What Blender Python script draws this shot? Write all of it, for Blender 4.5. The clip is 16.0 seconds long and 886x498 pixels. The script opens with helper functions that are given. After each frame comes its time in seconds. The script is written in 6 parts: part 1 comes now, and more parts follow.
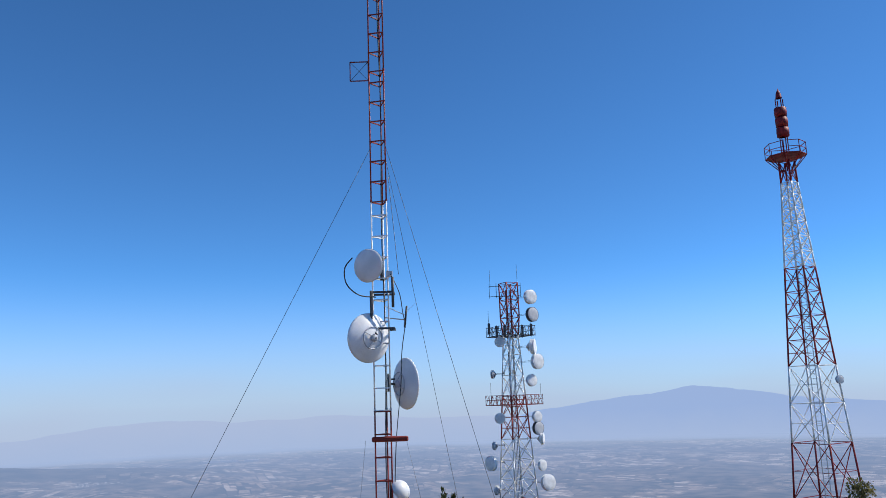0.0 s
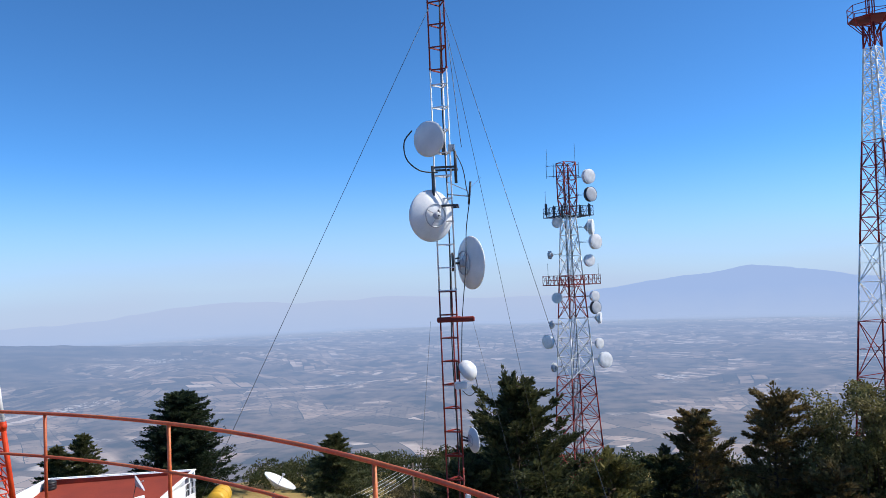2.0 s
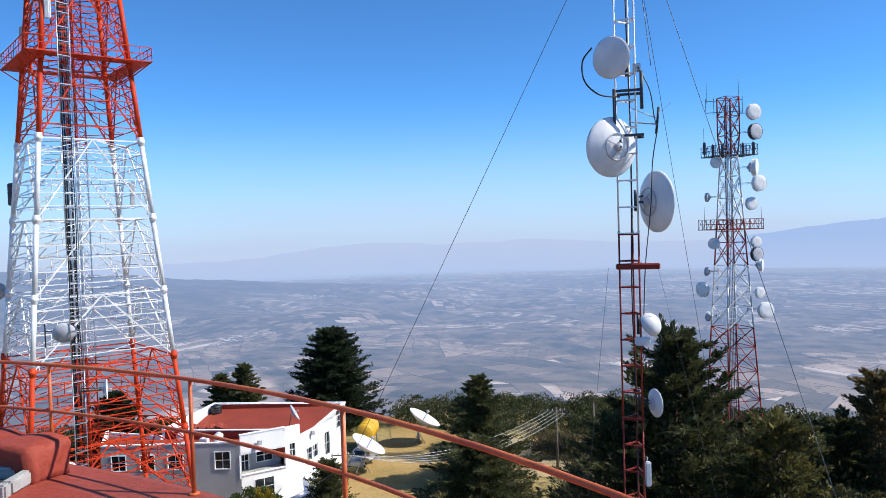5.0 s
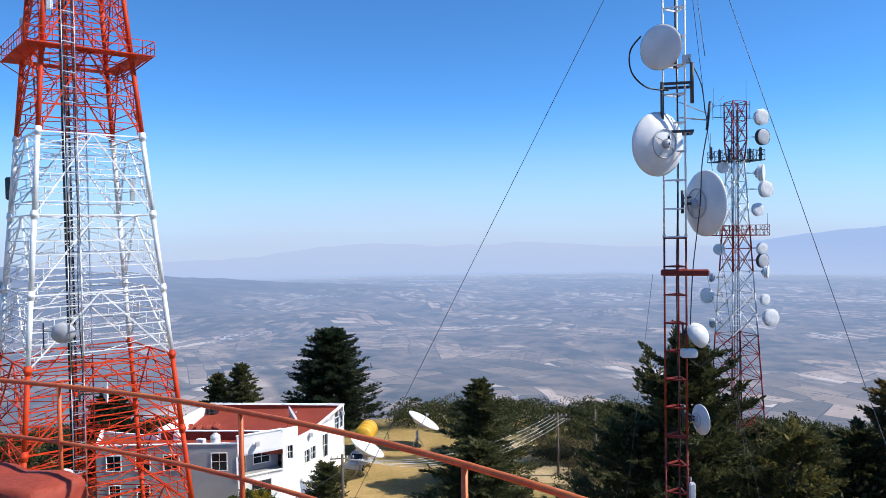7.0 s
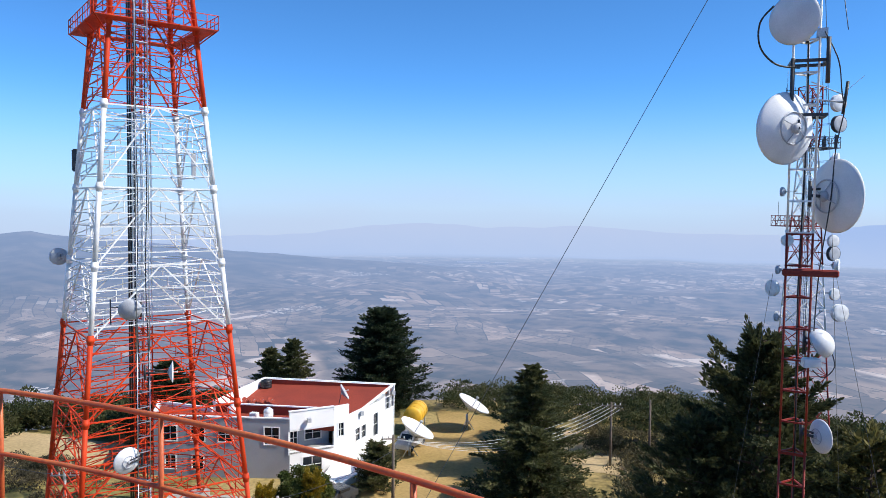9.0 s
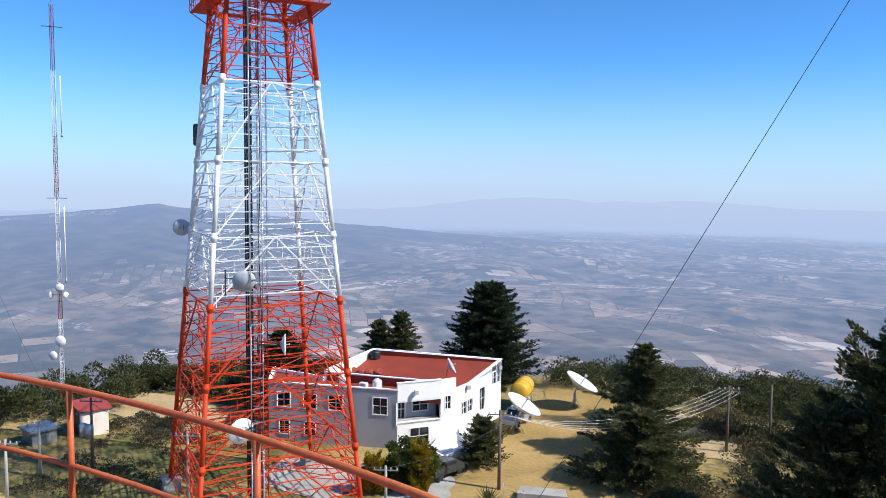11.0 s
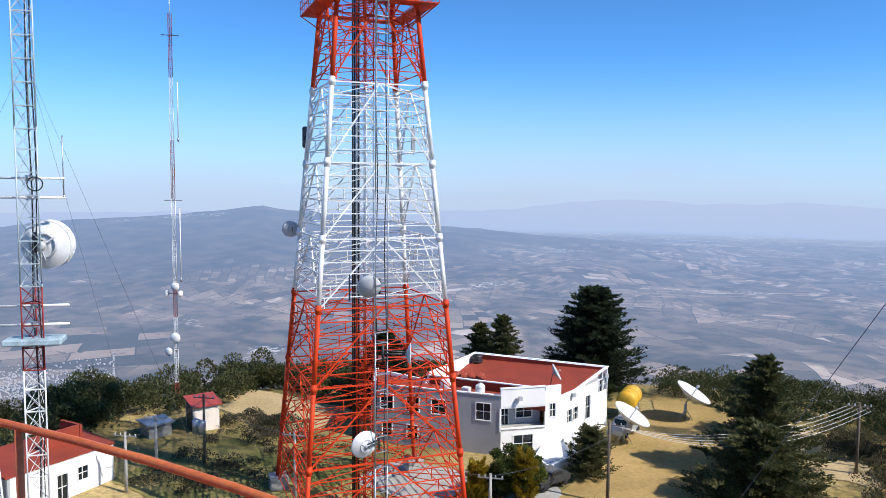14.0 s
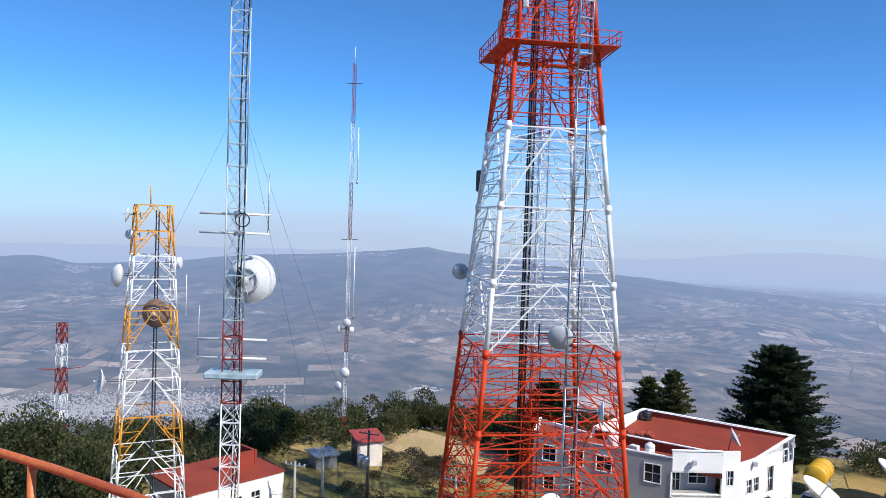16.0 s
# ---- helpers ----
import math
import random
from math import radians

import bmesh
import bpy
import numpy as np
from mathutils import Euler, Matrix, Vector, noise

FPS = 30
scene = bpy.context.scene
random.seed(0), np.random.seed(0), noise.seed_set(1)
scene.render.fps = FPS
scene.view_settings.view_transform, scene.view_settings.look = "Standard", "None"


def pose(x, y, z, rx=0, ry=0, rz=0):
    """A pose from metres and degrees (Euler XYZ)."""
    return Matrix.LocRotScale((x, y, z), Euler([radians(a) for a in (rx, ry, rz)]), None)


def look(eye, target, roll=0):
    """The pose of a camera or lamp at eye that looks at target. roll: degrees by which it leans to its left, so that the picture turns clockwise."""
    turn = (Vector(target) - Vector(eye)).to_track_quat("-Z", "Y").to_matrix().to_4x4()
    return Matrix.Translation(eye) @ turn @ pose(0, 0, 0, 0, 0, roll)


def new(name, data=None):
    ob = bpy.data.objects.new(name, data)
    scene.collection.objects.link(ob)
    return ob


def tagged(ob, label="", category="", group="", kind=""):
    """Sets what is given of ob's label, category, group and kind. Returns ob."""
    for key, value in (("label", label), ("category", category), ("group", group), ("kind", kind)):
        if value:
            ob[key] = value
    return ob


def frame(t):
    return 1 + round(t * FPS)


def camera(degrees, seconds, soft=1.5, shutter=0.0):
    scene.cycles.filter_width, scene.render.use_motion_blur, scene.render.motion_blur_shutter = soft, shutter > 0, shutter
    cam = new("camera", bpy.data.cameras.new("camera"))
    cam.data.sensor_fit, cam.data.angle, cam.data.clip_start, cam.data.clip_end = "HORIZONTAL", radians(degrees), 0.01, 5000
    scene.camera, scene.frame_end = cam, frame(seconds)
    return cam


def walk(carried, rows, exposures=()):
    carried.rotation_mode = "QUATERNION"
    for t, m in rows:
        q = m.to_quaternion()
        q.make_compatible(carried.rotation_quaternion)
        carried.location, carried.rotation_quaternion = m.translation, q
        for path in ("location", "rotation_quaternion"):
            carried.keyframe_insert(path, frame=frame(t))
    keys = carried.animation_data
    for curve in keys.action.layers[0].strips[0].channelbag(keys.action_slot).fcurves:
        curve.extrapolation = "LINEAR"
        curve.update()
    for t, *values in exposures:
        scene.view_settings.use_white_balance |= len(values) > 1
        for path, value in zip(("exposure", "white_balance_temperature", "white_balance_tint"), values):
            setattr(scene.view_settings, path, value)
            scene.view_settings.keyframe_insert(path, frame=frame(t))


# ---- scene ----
cam = camera(60.4, 16.0, soft=0.85)
# seconds, x, y, z, yaw, pitch, roll
ROWS = [
    (0.0, -0.000, -0.000, 0.000, -0.00, 10.92, 2.01),
    (0.5, -0.060, 0.209, 0.002, 1.08, 10.25, 3.17),
    (1.0, -0.052, 0.435, -0.015, 4.89, 7.88, 3.76),
    (1.5, -0.072, 0.664, -0.022, 4.27, 4.69, 2.77),
    (2.0, -0.236, 0.910, -0.021, 4.12, 2.26, 2.40),
    (2.5, -0.343, 1.135, -0.047, 4.61, -0.13, 2.83),
    (3.0, -0.415, 1.436, -0.022, 9.24, -1.70, 2.94),
    (3.5, -0.572, 1.630, -0.021, 10.50, -1.49, 2.51),
    (4.0, -0.724, 1.782, 0.015, 10.96, -1.44, 2.16),
    (4.5, -0.845, 2.073, -0.021, 14.33, -1.71, 2.06),
    (7.0, -1.750, 3.089, -0.055, 14.45, -1.56, 0.88),
    (7.5, -1.965, 3.269, -0.050, 13.47, -1.92, 0.89),
    (8.0, -2.258, 3.587, -0.043, 17.11, -2.01, 0.06),
    (8.5, -2.400, 3.648, 0.007, 18.63, -2.06, -0.58),
    (9.0, -2.622, 3.827, 0.024, 18.25, -2.99, -0.68),
    (9.5, -2.670, 4.025, 0.008, 19.24, -4.10, -1.02),
    (10.0, -2.765, 4.225, -0.010, 24.75, -5.20, -1.39),
    (12.5, -3.984, 5.072, -0.104, 26.67, -4.95, -0.57),
    (13.0, -4.199, 5.162, -0.107, 24.63, -5.74, -0.22),
    (13.5, -4.371, 5.265, -0.123, 30.38, -5.82, -0.31),
    (14.0, -4.562, 5.337, -0.120, 33.45, -4.94, -0.55),
    (14.5, -4.801, 5.388, -0.107, 33.90, -4.40, -0.42),
    (15.0, -5.027, 5.477, -0.136, 36.30, -4.25, -0.98),
    (15.5, -5.330, 5.603, -0.150, 41.46, -3.06, -1.60),
    (16.0, -5.638, 5.600, -0.152, 45.67, -1.86, -2.02),
]
walk(cam, [(t, pose(x, y, z, 90 + pitch, roll, yaw)) for t, x, y, z, yaw, pitch, roll in ROWS],
     [(0.0, -0.05), (1.0, 0.0), (3.0, 0.17), (4.5, 0.2), (10.0, 0.22), (13.0, 0.22), (16.0, 0.08)])

# ---- light ----
SUN_EL, SUN_AZ = radians(45), (0.99, 0.12)
_az = Vector((SUN_AZ[0], SUN_AZ[1], 0)).normalized()
SUN_DIR = (_az * math.cos(SUN_EL) + Vector((0, 0, math.sin(SUN_EL)))).normalized()
world = bpy.data.worlds.new("world")
scene.world = world
world.use_nodes = True
_n = world.node_tree.nodes
_sky = _n.new("ShaderNodeTexSky")
_sky.sky_type, _sky.sun_disc = "NISHITA", False
_sky.sun_elevation, _sky.sun_rotation = SUN_EL, math.atan2(_az.x, _az.y)
_sky.altitude, _sky.air_density, _sky.dust_density, _sky.ozone_density = 2600, 0.75, 0.25, 2.0
_tint = _n.new("ShaderNodeMixRGB")
_tint.blend_type, _tint.inputs[0].default_value, _tint.inputs[2].default_value = "MULTIPLY", 1.0, (0.49, 0.985, 1.35, 1)
world.node_tree.links.new(_sky.outputs[0], _tint.inputs[1])
world.node_tree.links.new(_tint.outputs[0], _n["Background"].inputs[0])
_n["Background"].inputs[1].default_value = 0.14
_sl = bpy.data.lights.new("sun", "SUN")
_sl.energy, _sl.angle, _sl.color = 5.0, radians(0.53), (1.0, 0.95, 0.87)
sun = new("sun", _sl)
sun.matrix_world = look(SUN_DIR * 100, (0, 0, 0))


# ---- materials ----
def mat(name, color, rough=0.6, metal=0.0, var=0.18, scale=6.0, bump=0.0, second=None, spec=0.5, fine=60.0):
    """A surface with broad stains and fine grain; second: the colour it weathers towards."""
    m = bpy.data.materials.new(name)
    m.use_nodes = True
    nt = m.node_tree
    b = nt.nodes["Principled BSDF"]
    tc = nt.nodes.new("ShaderNodeTexCoord")
    n1 = nt.nodes.new("ShaderNodeTexNoise")
    n2 = nt.nodes.new("ShaderNodeTexNoise")
    n1.inputs["Scale"].default_value, n1.inputs["Detail"].default_value = scale, 5
    n2.inputs["Scale"].default_value, n2.inputs["Detail"].default_value = fine, 3
    nt.links.new(tc.outputs["Object"], n1.inputs["Vector"])
    nt.links.new(tc.outputs["Object"], n2.inputs["Vector"])
    ramp = nt.nodes.new("ShaderNodeMapRange")
    ramp.inputs[1].default_value, ramp.inputs[2].default_value = 0.38, 0.66
    nt.links.new(n1.outputs["Fac"], ramp.inputs[0])
    mix = nt.nodes.new("ShaderNodeMixRGB")
    sec = second or tuple(c * (1 - 2 * var) for c in color)
    mix.inputs[1].default_value, mix.inputs[2].default_value = (*color, 1), (*sec, 1)
    nt.links.new(ramp.outputs[0], mix.inputs[0])
    mul = nt.nodes.new("ShaderNodeMixRGB")
    mul.blend_type, mul.inputs[0].default_value = "MULTIPLY", 1.0
    g = nt.nodes.new("ShaderNodeMapRange")
    g.inputs[1].default_value, g.inputs[2].default_value, g.inputs[3].default_value, g.inputs[4].default_value = 0.3, 0.7, 1 - var, 1 + var
    nt.links.new(n2.outputs["Fac"], g.inputs[0])
    nt.links.new(mix.outputs[0], mul.inputs[1])
    nt.links.new(g.outputs[0], mul.inputs[2])
    nt.links.new(mul.outputs[0], b.inputs["Base Color"])
    b.inputs["Roughness"].default_value, b.inputs["Metallic"].default_value = rough, metal
    b.inputs["Specular IOR Level"].default_value = spec
    if bump:
        bp = nt.nodes.new("ShaderNodeBump")
        bp.inputs["Strength"].default_value, bp.inputs["Distance"].default_value = bump, 0.02
        nt.links.new(n2.outputs["Fac"], bp.inputs["Height"])
        nt.links.new(bp.outputs[0], b.inputs["Normal"])
    return m


def leaf_mat(name, color, second):
    m = mat(name, color, 0.65, 0, 0.3, 0.5, 0, second, 0.25, 4.0)
    nt = m.node_tree
    b = nt.nodes["Principled BSDF"]
    src = b.inputs["Base Color"].links[0].from_socket
    geo = nt.nodes.new("ShaderNodeNewGeometry")
    mr = nt.nodes.new("ShaderNodeMapRange")
    mr.inputs[3].default_value, mr.inputs[4].default_value = 0.65, 1.35
    nt.links.new(geo.outputs["Random Per Island"], mr.inputs[0])
    mul = nt.nodes.new("ShaderNodeMixRGB")
    mul.blend_type, mul.inputs[0].default_value = "MULTIPLY", 1.0
    nt.links.new(src, mul.inputs[1])
    nt.links.new(mr.outputs[0], mul.inputs[2])
    nt.links.new(mul.outputs[0], b.inputs["Base Color"])
    # thin leaves let light through
    tr, ms = nt.nodes.new("ShaderNodeBsdfTranslucent"), nt.nodes.new("ShaderNodeMixShader")
    nt.links.new(mul.outputs[0], tr.inputs["Color"])
    ms.inputs[0].default_value = 0.38
    nt.links.new(b.outputs[0], ms.inputs[1])
    nt.links.new(tr.outputs[0], ms.inputs[2])
    nt.links.new(ms.outputs[0], nt.nodes["Material Output"].inputs["Surface"])
    return m


ORANGE = mat("orange_red_paint", (0.68, 0.062, 0.014), 0.55, 0, 0.12, 0.8, 0.1, (0.54, 0.042, 0.011), 0.2)
RED = mat("faded_red_paint", (0.30, 0.036, 0.02), 0.5, 0, 0.2, 1.5, 0.1, (0.19, 0.024, 0.015), 0.3)
CRIMSON = mat("deep_red_paint", (0.26, 0.016, 0.018), 0.6, 0, 0.15, 1.0, 0.1, (0.17, 0.012, 0.014), 0.3)
MAROON = mat("dull_maroon_paint", (0.30, 0.032, 0.024), 0.6, 0, 0.2, 0.7, 0.1, (0.17, 0.022, 0.018), 0.3)
RAIL = mat("rail_paint", (0.62, 0.16, 0.042), 0.45, 0, 0.12, 2.6, 0.15, (0.44, 0.085, 0.028), 0.4, 55)
WHITE = mat("white_paint", (0.84, 0.84, 0.83), 0.5, 0, 0.06, 1.0, 0.05, (0.66, 0.65, 0.62))
GALV = mat("galvanised_steel", (0.50, 0.52, 0.54), 0.42, 0.7, 0.15, 3.0, 0.1, (0.38, 0.40, 0.42))
PALET = mat("weathered_teal_steel", (0.40, 0.50, 0.53), 0.5, 0.15, 0.15, 2.5, 0, (0.52, 0.58, 0.60))
TEAL = mat("teal_paint", (0.16, 0.36, 0.38), 0.5, 0.2, 0.15, 2.0, 0, (0.25, 0.42, 0.44))
YELLOW = mat("yellow_paint", (0.74, 0.30, 0.02), 0.5, 0, 0.15, 1.0, 0, (0.6, 0.27, 0.03))
TANKY = mat("tank_yellow", (0.74, 0.43, 0.03), 0.5, 0, 0.12, 1.0, 0.05, (0.60, 0.33, 0.025))
DISHW = mat("dish_white", (0.80, 0.80, 0.79), 0.4, 0, 0.05, 2.0, 0.03, (0.64, 0.64, 0.63))
DISHG = mat("dish_grey", (0.50, 0.51, 0.53), 0.5, 0, 0.1, 2.0, 0.03, (0.42, 0.43, 0.45))
BLACK = mat("black_cable", (0.02, 0.02, 0.022), 0.5, 0, 0.1, 8.0)
DARK = mat("dark_steel", (0.07, 0.07, 0.075), 0.5, 0.3, 0.2, 3.0)
RUST = mat("rusty_dish", (0.30, 0.17, 0.11), 0.7, 0.2, 0.25, 2.5, 0.1, (0.18, 0.11, 0.08))
LINE = mat("bare_conductor", (0.62, 0.62, 0.60), 0.4, 0.3, 0.08, 4.0)
WIRE = mat("steel_wire", (0.12, 0.13, 0.14), 0.5, 0.5, 0.1, 4.0)
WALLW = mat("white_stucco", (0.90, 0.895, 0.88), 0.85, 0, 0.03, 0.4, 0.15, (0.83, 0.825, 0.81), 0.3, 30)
# grey stucco, darker than the white: part of its shade is in the colour
WALLG = mat("shaded_grey_stucco", (0.39, 0.405, 0.425), 0.85, 0, 0.06, 0.4, 0.2, (0.34, 0.355, 0.37), 0.3, 30)
ROOFR = mat("red_roof_coating", (0.30, 0.052, 0.028), 0.8, 0, 0.14, 0.35, 0.2, (0.235, 0.042, 0.025), 0.3, 12)
DECKR = mat("red_roof_paint", (0.34, 0.058, 0.034), 0.7, 0, 0.14, 0.7, 0.35, (0.26, 0.05, 0.03), 0.25, 25)
CONC = mat("concrete", (0.42, 0.41, 0.38), 0.9, 0, 0.15, 0.7, 0.3, (0.32, 0.31, 0.29), 0.3, 14)
WOOD = mat("weathered_wood", (0.17, 0.13, 0.10), 0.85, 0, 0.2, 2.0, 0.3, (0.11, 0.09, 0.07))
BARK = mat("bark", (0.11, 0.075, 0.05), 0.9, 0, 0.25, 2.0, 0.5, (0.07, 0.05, 0.035))
GLASS = mat("window_glass", (0.015, 0.02, 0.025), 0.08, 0, 0.1, 1.0)
METAL = mat("bare_sheet", (0.45, 0.47, 0.50), 0.35, 0.6, 0.15, 1.5, 0.1, (0.3, 0.31, 0.33))
CARP = mat("car_paint", (0.06, 0.065, 0.07), 0.25, 0.2, 0.1, 1.0)
CARL = mat("car_paint_light", (0.45, 0.47, 0.50), 0.25, 0.2, 0.1, 1.0)
RUBBER = mat("rubber", (0.02, 0.02, 0.02), 0.8, 0, 0.1, 5.0)
LEAFD = leaf_mat("cypress_leaf", (0.056, 0.064, 0.026), (0.105, 0.104, 0.040))
LEAFC = leaf_mat("lawn_conifer_leaf", (0.072, 0.084, 0.034), (0.135, 0.132, 0.052))
LEAFO = leaf_mat("olive_cypress_leaf", (0.085, 0.085, 0.03), (0.17, 0.145, 0.042))
LEAFP = leaf_mat("dark_pine_leaf", (0.028, 0.042, 0.022), (0.052, 0.070, 0.032))
LEAFE = leaf_mat("eucalyptus_leaf", (0.135, 0.13, 0.046), (0.21, 0.175, 0.07))
LEAFB = leaf_mat("browning_leaf", (0.20, 0.135, 0.055), (0.115, 0.105, 0.042))
LEAFY = leaf_mat("yellow_green_leaf", (0.10, 0.115, 0.022), (0.06, 0.085, 0.022))
LEAFG = leaf_mat("golden_cypress_leaf", (0.34, 0.24, 0.02), (0.24, 0.18, 0.02))
SCRUB = leaf_mat("scrub_leaf", (0.054, 0.070, 0.026), (0.105, 0.102, 0.040))
SCRUBD = leaf_mat("dark_brush", (0.06, 0.058, 0.034), (0.12, 0.10, 0.06))
SCRUBB = leaf_mat("dry_scrub", (0.13, 0.105, 0.052), (0.075, 0.072, 0.033))


# ---- mesh helpers ----
def part(name, bm, material, parent=None, label=""):
    me = bpy.data.meshes.new(name)
    bm.to_mesh(me)
    bm.free()
    me.materials.append(material)
    ob = new(name, me)
    if parent:
        ob.parent = parent
    if label:
        ob["label"] = label
    return ob


def raw(name, verts, faces, material, parent=None):
    me = bpy.data.meshes.new(name)
    me.from_pydata(verts, [], faces)
    me.materials.append(material)
    ob = new(name, me)
    if parent:
        ob.parent = parent
    return ob


def thing(name, at, label, category, group="", kind=""):
    ob = new(name)
    ob.location = at
    ob.empty_display_size = 0.3
    return tagged(ob, label, category, group, kind)


def bar(bm, p, q, r=0.03, n=4, caps=True, r2=None):
    """A straight bar from p to q."""
    p, q = Vector(p), Vector(q)
    d = q - p
    if d.length < 1e-6:
        return
    side = d.orthogonal().normalized() if abs(d.normalized().z) < 0.999 else Vector((1, 0, 0))
    if abs(d.normalized().z) < 0.999:
        side = d.cross(Vector((0, 0, 1))).normalized()
    up = d.normalized().cross(side)
    rings = []
    for c, rr in ((p, r), (q, r if r2 is None else r2)):
        rings.append([bm.verts.new(c + (side * math.cos(a) + up * math.sin(a)) * rr) for a in (2 * math.pi * (k + 0.5) / n for k in range(n))])
    for k in range(n):
        f = bm.faces.new((rings[0][k], rings[0][(k + 1) % n], rings[1][(k + 1) % n], rings[1][k]))
        f.smooth = n > 5
    if caps and n > 2:
        bm.faces.new(rings[0][::-1])
        bm.faces.new(rings[1])


def tube(bm, pts, r, n=8):
    """A bent tube through pts."""
    pts = [Vector(p) for p in pts]
    rings = []
    for i, p in enumerate(pts):
        d = (pts[min(i + 1, len(pts) - 1)] - pts[max(i - 1, 0)]).normalized()
        side = d.cross(Vector((0, 0, 1)))
        side = side.normalized() if side.length > 1e-4 else Vector((1, 0, 0))
        up = side.cross(d)
        rings.append([bm.verts.new(p + (side * math.cos(a) + up * math.sin(a)) * r) for a in (2 * math.pi * k / n for k in range(n))])
    for a, b in zip(rings, rings[1:]):
        for k in range(n):
            bm.faces.new((a[k], a[(k + 1) % n], b[(k + 1) % n], b[k])).smooth = True
    bm.faces.new(rings[0][::-1])
    bm.faces.new(rings[-1])


def box(bm, c, size, m=None):
    """A box of that size round c, turned by m."""
    x, y, z = (s / 2 for s in size)
    vs = []
    for i in (-1, 1):
        for j in (-1, 1):
            for k in (-1, 1):
                v = Vector((i * x, j * y, k * z))
                vs.append(bm.verts.new((m @ v if m else v) + Vector(c)))
    for a, b, cc, d in ((0, 1, 3, 2), (4, 6, 7, 5), (0, 4, 5, 1), (2, 3, 7, 6), (0, 2, 6, 4), (1, 5, 7, 3)):
        bm.faces.new((vs[a], vs[b], vs[cc], vs[d]))


def prism(bm, pts, z0, z1):
    lo = [bm.verts.new((x, y, z0)) for x, y in pts]
    hi = [bm.verts.new((x, y, z1)) for x, y in pts]
    n = len(pts)
    for k in range(n):
        bm.faces.new((lo[k], lo[(k + 1) % n], hi[(k + 1) % n], hi[k]))
    bm.faces.new(lo[::-1])
    bm.faces.new(hi)


def lathe(bm, profile, m, n=28, smooth=True):
    """Turns (radius, height) pairs round the z axis of m."""
    rings = []
    for r, h in profile:
        if r < 1e-5:
            rings.append([bm.verts.new(m @ Vector((0, 0, h)))])
        else:
            rings.append([bm.verts.new(m @ Vector((r * math.cos(a), r * math.sin(a), h))) for a in (2 * math.pi * k / n for k in range(n))])
    for a, b in zip(rings, rings[1:]):
        for k in range(n):
            if len(a) == 1 and len(b) == 1:
                continue
            if len(a) == 1:
                f = bm.faces.new((a[0], b[(k + 1) % n], b[k]))
            elif len(b) == 1:
                f = bm.faces.new((a[k], a[(k + 1) % n], b[0]))
            else:
                f = bm.faces.new((a[k], a[(k + 1) % n], b[(k + 1) % n], b[k]))
            f.smooth = smooth
    bmesh.ops.recalc_face_normals(bm, faces=bm.faces)


def facing(at, normal):
    return Matrix.Translation(at) @ Vector(normal).to_track_quat("Z", "Y").to_matrix().to_4x4()


def loop(bm, pts, r):
    """A closed ring of square bar through pts, which lie level."""
    pts = [Vector(p) for p in pts]
    mid = sum(pts, Vector()) / len(pts)
    rings = []
    for p in pts:
        o = (p - mid).normalized() * r * 1.6
        u = Vector((0, 0, r))
        rings.append([bm.verts.new(p + o + u), bm.verts.new(p + o - u), bm.verts.new(p - o - u), bm.verts.new(p - o + u)])
    n = len(pts)
    for k in range(n):
        a, b = rings[k], rings[(k + 1) % n]
        for q in range(4):
            bm.faces.new((a[q], b[q], b[(q + 1) % 4], a[(q + 1) % 4]))


# ---- ground, valley and far mountains ----
GROUND = -25.3


def hill(x, y):
    """The height of the hilltop."""
    r = math.hypot(x + 10, y - 30)
    z = GROUND + 0.35 * noise.noise(Vector((x * 0.05, y * 0.05, 0))) + 0.5 * noise.noise(Vector((x * 0.016, y * 0.016, 3)))
    s = max(0.0, r - 74)
    return z - s * 0.22 - s ** 1.2 * 0.10


def ground_material():
    m = bpy.data.materials.new("hilltop_ground")
    m.use_nodes = True
    nt = m.node_tree
    b = nt.nodes["Principled BSDF"]
    tc = nt.nodes.new("ShaderNodeTexCoord")

    def nz(scale, detail=6):
        n = nt.nodes.new("ShaderNodeTexNoise")
        n.inputs["Scale"].default_value, n.inputs["Detail"].default_value = scale, detail
        nt.links.new(tc.outputs["Object"], n.inputs["Vector"])
        return n.outputs["Fac"]

    def ramp(src, stops):
        r = nt.nodes.new("ShaderNodeValToRGB")
        e = r.color_ramp.elements
        for k, (p, c) in enumerate(stops):
            el = e[k] if k < 2 else e.new(p)
            el.position, el.color = p, (*c, 1)
        nt.links.new(src, r.inputs[0])
        return r.outputs[0]

    def mixc(kind, fac, a, c):
        n = nt.nodes.new("ShaderNodeMixRGB")
        n.blend_type = kind
        if isinstance(fac, float):
            n.inputs[0].default_value = fac
        else:
            nt.links.new(fac, n.inputs[0])
        nt.links.new(a, n.inputs[1])
        nt.links.new(c, n.inputs[2])
        return n.outputs[0]

    base = ramp(nz(0.11), ((0.36, (0.12, 0.115, 0.045)), (0.50, (0.28, 0.22, 0.09)), (0.66, (0.44, 0.34, 0.16))))
    fine = ramp(nz(2.5), ((0.3, (0.62, 0.62, 0.6)), (0.7, (1.25, 1.2, 1.1))))
    nt.links.new(mixc("MULTIPLY", 1.0, base, fine), b.inputs["Base Color"])
    b.inputs["Roughness"].default_value = 0.95
    b.inputs["Specular IOR Level"].default_value = 0.15
    return m


